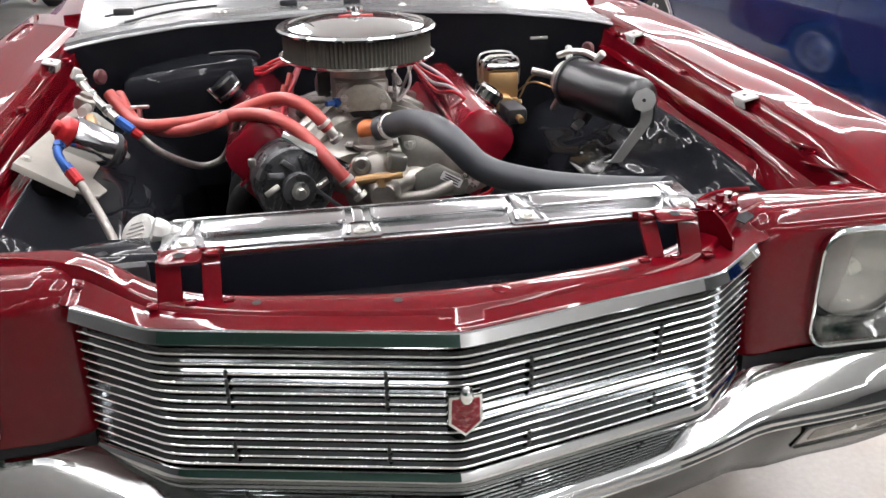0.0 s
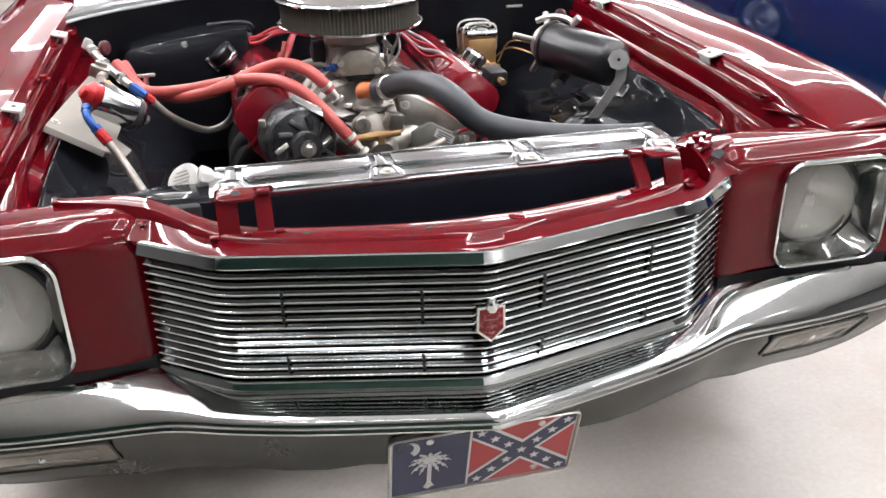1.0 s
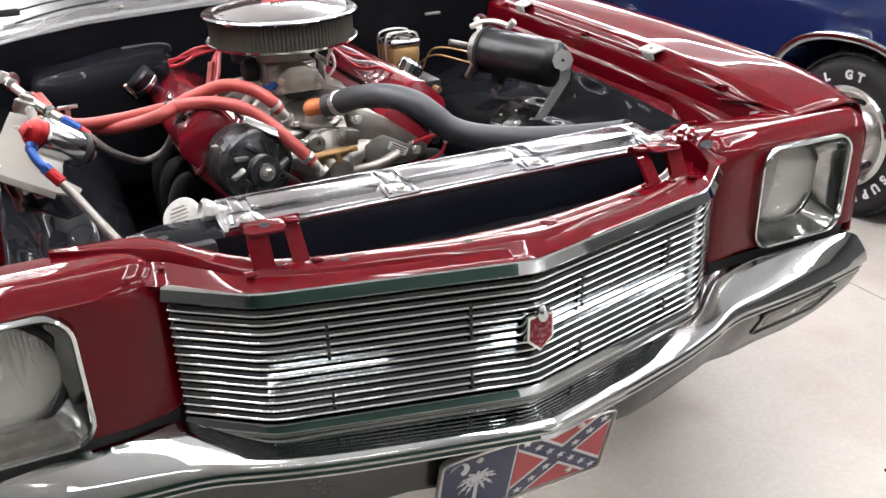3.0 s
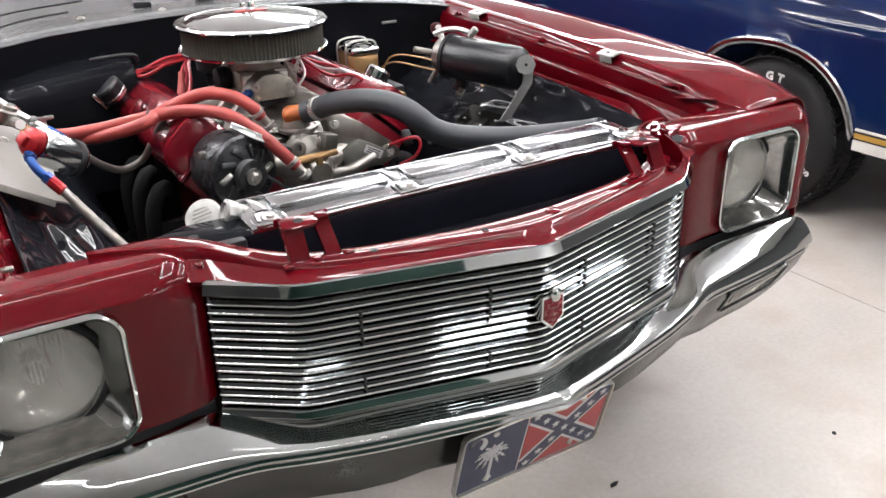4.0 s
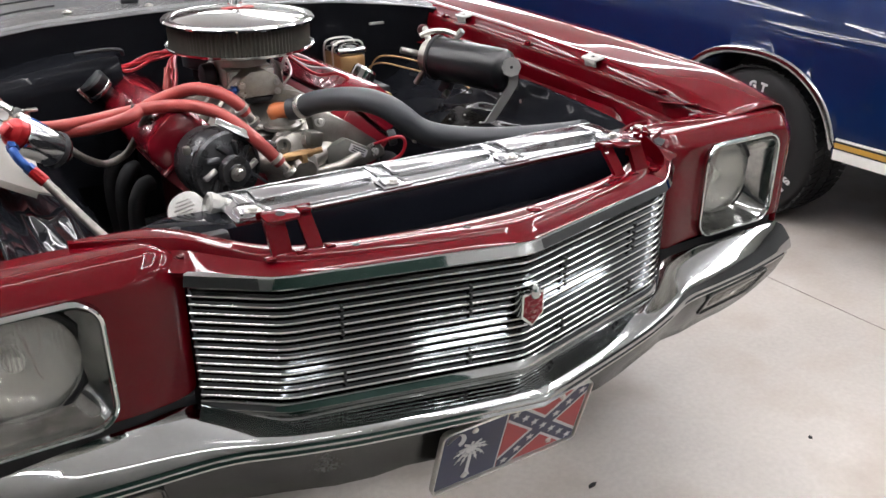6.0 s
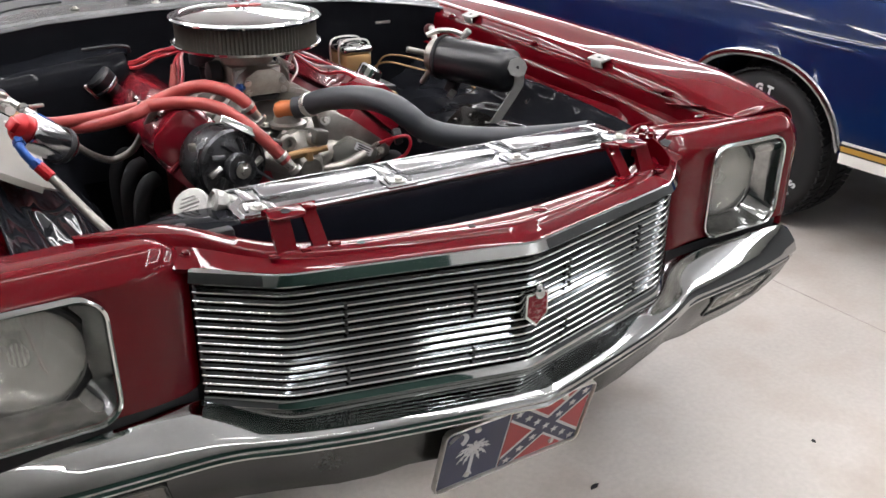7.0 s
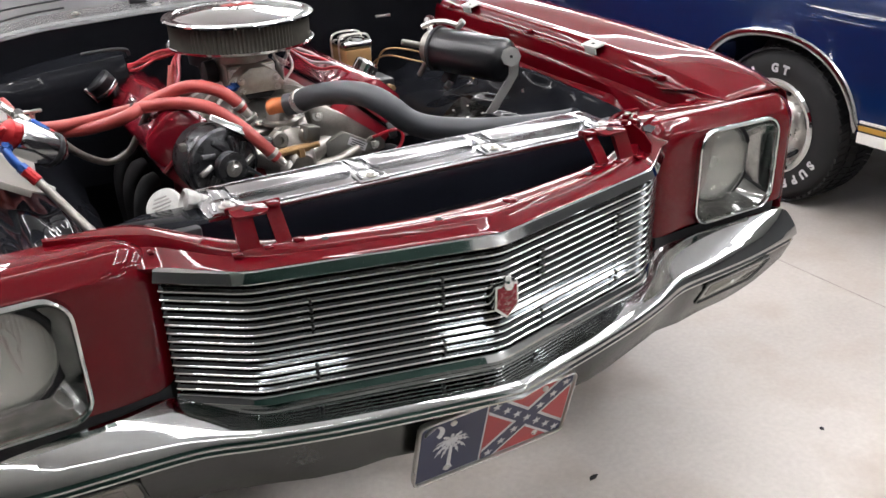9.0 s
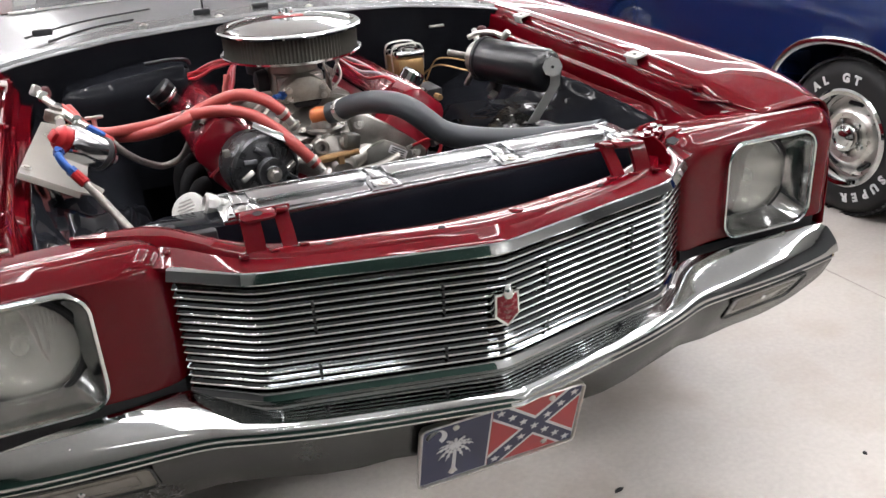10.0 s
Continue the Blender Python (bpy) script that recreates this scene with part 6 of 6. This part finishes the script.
def loose_wire():
    w = thing("loose_wire", "short loop of red wire beside the radiator hose", "wire", at=(0.22, 0.8, 0.66))
    part("wire", tube([(0.19, 0.86, 0.665), (0.212, 0.81, 0.690), (0.232, 0.795, 0.692), (0.236, 0.79, 0.672), (0.225, 0.80, 0.645), (0.20, 0.83, 0.62)], 0.004, 8), REDWIRE, w)
    part("terminal", rod((0.19, 0.86, 0.665), (0.178, 0.872, 0.655), 0.006, 8, bevel=0.001), STEEL, w, "crimped steel terminal")


PALEWIRE = material("pale_wire", (0.42, 0.40, 0.42), 0.45, vary=0.1)
ignition()
loose_wire()


# ---------------------------------------------------------------- engine bay: brakes, canister, fuel line, heater
def brake_master():
    b = thing("brake_master_cylinder", "gold plated brake master cylinder with a chrome lid", "brake cylinder", at=(0.36, 1.38, 0.70))
    x, y, dz0 = 0.403, 1.455, -0.045
    part("reservoir", box(x, y, 0.770 + dz0, 0.088, 0.125, 0.085, 0.012), GOLD, b, "gold reservoir body")
    part("lid", box(x, y, 0.824 + dz0, 0.096, 0.132, 0.022, 0.010, seg=3), CHROME, b, "chrome lid")
    for dy in (-0.03, 0.03):
        part("lid_dome", lathe([(0.034, 0), (0.032, 0.006), (0.02, 0.010), (0, 0.011)], 20, Matrix.Translation((x, y + dy, 0.834 + dz0))), CHROME, b)
        part("bail_wire", tube([(x - 0.05, y + dy, 0.77 + dz0), (x - 0.051, y + dy, 0.83 + dz0), (x - 0.03, y + dy, 0.849 + dz0), (x + 0.03, y + dy, 0.849 + dz0), (x + 0.051, y + dy, 0.83 + dz0), (x + 0.05, y + dy, 0.77 + dz0)], 0.003, 8, 4), STEEL, b)
    part("cylinder", rod((x, y - 0.09, 0.725 + dz0), (x, 1.56, 0.725 + dz0), 0.026, 20, bevel=0.004), GOLD, b, "gold cylinder bore")
    for dy in (-0.055, 0.0):
        part("outlet", lathe([(0.013, 0), (0.013, 0.02), (0.008, 0.024), (0.008, 0.034), (0, 0.034)], 6, aim((x + 0.02, y + dy, 0.727 + dz0), (x + 1, y + dy - 0.4, 0.727 + dz0))), BRASS, b, "brass outlet")
    part("flange", prism(rrect(0.10, 0.07, 0.02, 4), 0, 0.012, Matrix.Translation((x, 1.53, 0.725 + dz0)) @ pose(0, 0, 0, 90, 0, 0)), SATIN, b)
    lines = thing("brake_lines", "thin brassy brake lines", "pipe", at=(0.45, 1.3, 0.75))
    for k, dz in enumerate((0.0, 0.018)):
        part("pipe", tube([(x + 0.05, y - 0.05 + 0.05 * k, 0.690), (x + 0.08, 1.38, 0.755 - dz), (0.53, 1.28, 0.762 - dz * 1.6), (0.56, 1.18, 0.748 - dz), (0.61, 1.12, 0.72), (0.62, 1.0, 0.66)], 0.0026, 8), BRASS, lines)
    p = thing("proportioning_valve", "dark valve block with small fittings", "valve", at=(0.40, 1.2, 0.66))
    part("body", box(0.385, 1.22, 0.70, 0.05, 0.10, 0.04, 0.008), SATIN, p)
    part("fitting", rod((0.385, 1.165, 0.70), (0.385, 1.135, 0.70), 0.009, 6), BRASS, p)


def canister():
    c = thing("canister", "black cylindrical vacuum canister strapped to the inner wing", "tank", at=(0.5, 0.9, 0.72))
    a, b = Vector((0.482, 1.055, 0.812)), Vector((0.575, 0.840, 0.800))
    d = (b - a).length
    m = aim(a, b)
    r = 0.057
    part("shell", lathe([(0.0, -0.004), (r - 0.014, -0.003), (r - 0.004, 0.004), (r, 0.014), (r, d - 0.022), (r - 0.004, d - 0.010), (r - 0.018, d + 0.002), (0.022, d + 0.008), (0, d + 0.008)], 40, m), GREYBLACK, c, "black enamelled shell")
    part("rear_ring", lathe([(r + 0.001, 0.004), (r + 0.004, 0.006), (r + 0.004, 0.014), (r + 0.001, 0.016)], 40, m), SATIN, c)
    part("rear_head", lathe([(0.0, -0.030), (0.034, -0.030), (0.044, -0.024), (0.048, -0.002), (0.0, -0.002)], 28, m), CAST, c, "aluminium end casting")
    for k, (px, py, ln) in enumerate(((0.02, 0.03, 0.035), (-0.035, 0.01, 0.03), (0.0, -0.04, 0.028))):
        p, q = m @ Vector((px, py, -0.03)), m @ Vector((px * 2.1, py * 2.1, -0.03 - ln))
        part("port", rod(p, q, 0.0085, 10, bevel=0.002), PADGREY if k == 0 else CAST, c, "pale port fitting")
    top = tube([(0.455, 1.08, 0.868), (0.478, 1.06, 0.880), (0.505, 1.035, 0.882), (0.528, 1.008, 0.872)], 0.0075, 10)
    part("top_pipe", top, STEEL, c, "bright pipe along the shell")
    part("top_fitting", rod((0.524, 1.014, 0.866), (0.537, 0.998, 0.886), 0.0095, 8, bevel=0.002), PADGREY, c)
    # bracket at the near end, with a long stay down to the inner wing
    face = Vector((-0.42, -0.88, 0.20)).normalized()
    e = Vector((0.574, 0.834, 0.814)) + face * 0.022
    part("end_plate", lathe([(0.0, -0.004), (0.024, -0.004), (0.0255, -0.002), (0.0255, 0.002), (0.0, 0.003)], 8, aim(e, e + face)), GREYSTEEL, c, "grey steel end bracket")
    part("plate_bolt", lathe([(0.004, 0), (0.004, 0.0012), (0, 0.0014)], 10, aim(e + face * 0.003, e + face)), DARK, c)

    def strap(pts, w, t=0.004):
        side = Vector((0.9, -0.43, 0.0)).normalized()
        secs = []
        for p in pts:
            p = Vector(p)
            secs.append([p - side * w / 2, p + side * w / 2, p + side * w / 2 + Vector((0, t, 0)), p - side * w / 2 + Vector((0, t, 0))])
        return loft(secs)
    part("stay", strap([(0.573, 0.815, 0.812), (0.574, 0.815, 0.785), (0.572, 0.815, 0.770), (0.556, 0.824, 0.738), (0.538, 0.836, 0.702), (0.524, 0.846, 0.674), (0.514, 0.858, 0.669)], 0.024), GREYSTEEL, c, "bent grey steel stay")
    part("stay_edge", strap([(0.588, 0.820, 0.812), (0.590, 0.820, 0.755)], 0.008), GREYBLACK, c)
    part("foot", box(0.515, 1.04, 0.735, 0.03, 0.03, 0.05, 0.004, pose(0, 0, 0, 20, 20, 30)), SATIN, c)
    part("foot_clip", box(0.485, 1.00, 0.720, 0.028, 0.018, 0.012, 0.002, pose(0, 0, 0, 30, -20, 30)), STEEL, c)
    part("nut_bracket", prism(rrect(0.028, 0.028, 0.004, 2), 0, 0.004, Matrix.Translation((0.638, 0.853, 0.704)) @ pose(0, 0, 0, 62, 0, 20)), STEEL, c)
    part("nut", bolt((0.638, 0.849, 0.707), (0.63, 0.35, 0.93), 0.008), SATIN, c)
    # Added patch in place of a paler reflection on the black inner wing.
    plate = thing("wing_reflection_patch", "glossy dark patch with small dots, added for a reflection below the canister", "panel", at=(0.46, 0.85, 0.62))
    part("panel", prism(rrect(0.085, 0.15, 0.02, 5), 0, 0.004, Matrix.Translation((0.508, 0.945, 0.648)) @ pose(0, 0, 0, 4, -38, 0), bevel=0.0015), SMOKE, plate)
    for k in range(4):
        p = Matrix.Translation((0.508, 0.945, 0.648)) @ pose(0, 0, 0, 4, -38, 0) @ Vector((0.022 - 0.030 * (k % 2), -0.055 + 0.036 * k, 0.004))
        part("steel_dot", lathe([(0.0035, 0), (0.003, 0.002), (0, 0.0026)], 10, Matrix.Translation(p)), STEEL, plate)


GREYSTEEL = material("dull_grey_steel", (0.27, 0.27, 0.265), 0.45, 0.2, vary=0.12, scale=40, fine=300)
SMOKE = material("reflection_patch_black", (0.010, 0.0095, 0.009), 0.12, 0.0, 0.0, vary=0.2, scale=12, fine=200, rvary=0.04, spec=0.18)
brake_master()
canister()


def fuel_system():
    A, B, C = Vector((-0.688, 0.739, 0.792)), Vector((-0.578, 0.716, 0.732)), Vector((-0.655, 1.079, 0.816))
    u, v = (B - A), (C - A)
    n = u.cross(v).normalized()
    if n.z < 0:
        n = -n
    plate = thing("mounting_plate", "white painted bracket plate bolted to the inner wing", "bracket", at=A)
    quad = [(0.0, 0.0), (0.95, 0.0), (1.25, 0.05), (1.30, 0.16), (1.02, 0.22), (0.98, 0.72), (0.82, 0.98), (0.45, 1.05), (0.12, 0.98)]
    bm = bmesh.new()
    lo = [bm.verts.new(A + u * a + v * b) for a, b in quad]
    hi = [bm.verts.new(A + u * a + v * b + n * 0.004) for a, b in quad]
    bm.faces.new(lo[::-1])
    bm.faces.new(hi)
    for i in range(len(quad)):
        j = (i + 1) % len(quad)
        bm.faces.new((lo[i], lo[j], hi[j], hi[i]))
    part("plate", bm, WHITE, plate)
    secs = [[A + u * a + n * h + Vector((0, d, 0)) for d, h in ((0.0, 0.004), (-0.003, 0.0), (-0.005, -0.008), (-0.002, -0.008))] for a in (0.0, 0.5, 0.95)]
    part("front_flange", loft(secs), WHITE, plate)
    for a, b in ((0.1, 0.1), (0.3, 0.75), (0.55, 0.9)):
        p = A + u * a + v * b + n * 0.004
        part("bolt", bolt(p, p + n, 0.006, 0.005), STEEL, plate)
    # filter canister
    f = thing("fuel_filter", "polished fuel filter with a red anodised head", "filter", at=(-0.55, 0.80, 0.74))
    a, b = Vector((-0.592, 0.782, 0.835)), Vector((-0.514, 0.822, 0.772))
    d = (b - a).length
    m = aim(a, b)
    part("body", lathe([(0.0, 0.004), (0.033, 0.004), (0.0355, 0.010), (0.0355, d - 0.016), (0.032, d - 0.006), (0.024, d), (0.0, d)], 32, m), POLISHED, f, "polished canister")
    part("end_ring", lathe([(0.0357, d - 0.026), (0.0372, d - 0.024), (0.0372, d - 0.016), (0.0357, d - 0.014)], 28, m), SATIN, f)
    part("end_nut", lathe([(0.012, d - 0.002), (0.012, d + 0.010), (0.008, d + 0.016), (0.0, d + 0.016)], 6, m), STEEL, f)
    part("head", lathe([(0.0, -0.020), (0.014, -0.020), (0.022, -0.016), (0.027, -0.010), (0.028, 0.004), (0.026, 0.010), (0, 0.010)], 14, m), REDANO, f, "red anodised head")
    part("head_block", box(-0.603, 0.776, 0.842, 0.028, 0.026, 0.024, 0.004, pose(0, 0, 0, 20, 38, 25)), REDANO, f)
    # blue elbow and the braided line that runs forward
    e = thing("braided_fuel_line", "grey braided fuel hose with blue and red anodised fittings", "hose", at=(-0.56, 0.72, 0.74))
    part("elbow", tube([(-0.605, 0.765, 0.822), (-0.606, 0.738, 0.812), (-0.598, 0.722, 0.796), (-0.586, 0.712, 0.782)], 0.0085, 12), BLUEANO, e, "blue anodised elbow")
    for p, q in (((-0.606, 0.757, 0.820), (-0.606, 0.745, 0.815)), ((-0.592, 0.716, 0.789), (-0.584, 0.710, 0.780))):
        part("collar", rod(p, q, 0.011, 6), BLUEANO, e)
    part("hose_end", rod((-0.586, 0.712, 0.782), (-0.568, 0.698, 0.760), 0.0115, 10, bevel=0.002), REDANO, e, "red anodised hose end")
    part("line", tube([(-0.568, 0.698, 0.760), (-0.545, 0.672, 0.728), (-0.515, 0.62, 0.690), (-0.48, 0.54, 0.655), (-0.44, 0.44, 0.63), (-0.42, 0.37, 0.60)], 0.0085, 12), BRAID, e)
    # regulator and the line to the carburettor
    g = thing("fuel_regulator", "chrome fuel pressure regulator with fittings and a T handle", "regulator", at=(-0.58, 1.02, 0.80))
    part("body", lathe([(0.0, 0.0), (0.018, 0.0), (0.021, 0.005), (0.021, 0.024), (0.014, 0.028), (0.014, 0.036), (0.006, 0.040), (0, 0.040)], 22, pose(-0.615, 1.02, 0.818, 0, 25, 10)), CAST, g, "chrome regulator body")
    part("manifold", tube([(-0.632, 1.12, 0.866), (-0.612, 1.08, 0.848), (-0.58, 1.04, 0.822), (-0.545, 1.005, 0.797)], 0.0095, 10), STEEL, g, "steel fitting block")
    for p in ((-0.625, 1.105, 0.860), (-0.60, 1.06, 0.838), (-0.565, 1.025, 0.812)):
        part("collar", lathe([(0.012, -0.007), (0.0135, -0.004), (0.0135, 0.005), (0.012, 0.008)], 6, Matrix.Translation(p) @ aim((0, 0, 0), (0.5, -0.5, -0.35))), CHROME, g)
    part("side_port", rod((-0.60, 1.0, 0.826), (-0.596, 0.93, 0.835), 0.010, 10), STEEL, g)
    part("brass_port", rod((-0.588, 0.95, 0.815), (-0.575, 0.90, 0.805), 0.013, 6), BRASS, g)
    part("end_cap", box(-0.640, 1.132, 0.872, 0.018, 0.018, 0.026, 0.004, pose(0, 0, 0, 10, 30, 30)), PADGREY, g, "pale end cap")
    part("handle_stem", rod((-0.530, 1.19, 0.745), (-0.528, 1.19, 0.772), 0.006, 8), STEEL, g)
    part("handle", box(-0.527, 1.19, 0.776, 0.044, 0.012, 0.008, 0.003), STEEL, g, "steel T handle")
    c = thing("braided_fuel_line", "grey braided fuel hose looping down to the engine", "hose", at=(-0.4, 1.1, 0.64))
    part("hose_end", rod((-0.545, 1.005, 0.797), (-0.515, 0.995, 0.772), 0.0115, 8, bevel=0.002), BLUEANO, c, "blue anodised hose end")
    part("hose_end", rod((-0.517, 0.996, 0.773), (-0.500, 0.995, 0.758), 0.0108, 8, bevel=0.002), REDANO, c, "red anodised hose end")
    part("line", tube([(-0.503, 0.995, 0.760), (-0.475, 1.01, 0.722), (-0.435, 1.06, 0.678), (-0.391, 1.10, 0.650), (-0.345, 1.10, 0.665), (-0.318, 1.07, 0.715), (-0.300, 1.03, 0.765), (-0.27, 1.03, 0.80), (-0.20, 1.06, 0.80), (-0.10, 1.10, 0.79)], 0.0085, 12), BRAID, c)


def heater_box():
    h = thing("heater_box", "glossy black heater box on the firewall", "heater box", at=(-0.42, 1.45, 0.60))
    secs = []
    for x, z, g in ((-0.600, 0.784, 0.02), (-0.592, 0.796, 0.006), (-0.575, 0.804, 0.0), (-0.45, 0.820, 0.0), (-0.30, 0.834, 0.0), (-0.268, 0.836, 0.004), (-0.255, 0.830, 0.02)):
        secs.append([(x, 1.54, 0.50), (x, 1.40 + g, 0.50), (x, 1.385 + g, 0.60), (x, 1.377 + g, z - 0.058), (x, 1.3795 + g, z - 0.044), (x, 1.384 + g, z - 0.032), (x, 1.3905 + g, z - 0.021), (x, 1.3995 + g * 0.8, z - 0.012), (x, 1.412 + g * 0.5, z - 0.005), (x, 1.430, z - 0.001 - g * 0.4), (x, 1.54, z + 0.004 - g * 0.4)])
    part("case", loft(secs), BLACK, h)
    part("pipe", tube([(-0.25, 1.43, 0.832), (-0.262, 1.40, 0.850), (-0.30, 1.392, 0.856), (-0.37, 1.41, 0.850)], 0.005, 8), SATIN, h, "black pipe over the box")
    for s, x, y in ((-1, -0.632, 1.32), (1, 0.632, 1.36)):
        p = thing("wiring_plug", "dull red rubber plug on the wing side", "plug", "plugs on the wing sides", at=(x, y, 0.82))
        part("plug", lathe([(0.018, 0), (0.019, 0.006), (0.015, 0.011), (0.0, 0.014)], 18, aim((x, y, 0.825), (x - s, y - 0.8, 0.9))), PLUG, p)
    hk = thing("hood_hinge_clip", "short bright clip on the dark firewall", "clip", at=(0.52, 1.46, 0.84))
    part("clip", box(0.52, 1.458, 0.842, 0.05, 0.008, 0.008, 0.002), STEEL, hk)


PLUG = material("dull_red_rubber", (0.07, 0.015, 0.018), 0.5, vary=0.15)
fuel_system()
heater_box()


def speck(x, y, a, w):
    t = thing("floor_chip", "tiny dark chip lying on the concrete floor", "debris", "chips on the floor", at=(x, y, 0))
    part("chip", prism([(-w, -0.003), (0.2 * w, -0.005), (w, 0.0), (0.3 * w, 0.005), (-0.6 * w, 0.004)], 0.0, 0.003, pose(x, y, 0.0, 0, 0, a)), DARK, t)


speck(0.376, 0.201, 8, 0.014)
speck(0.95, 0.05, 60, 0.006)
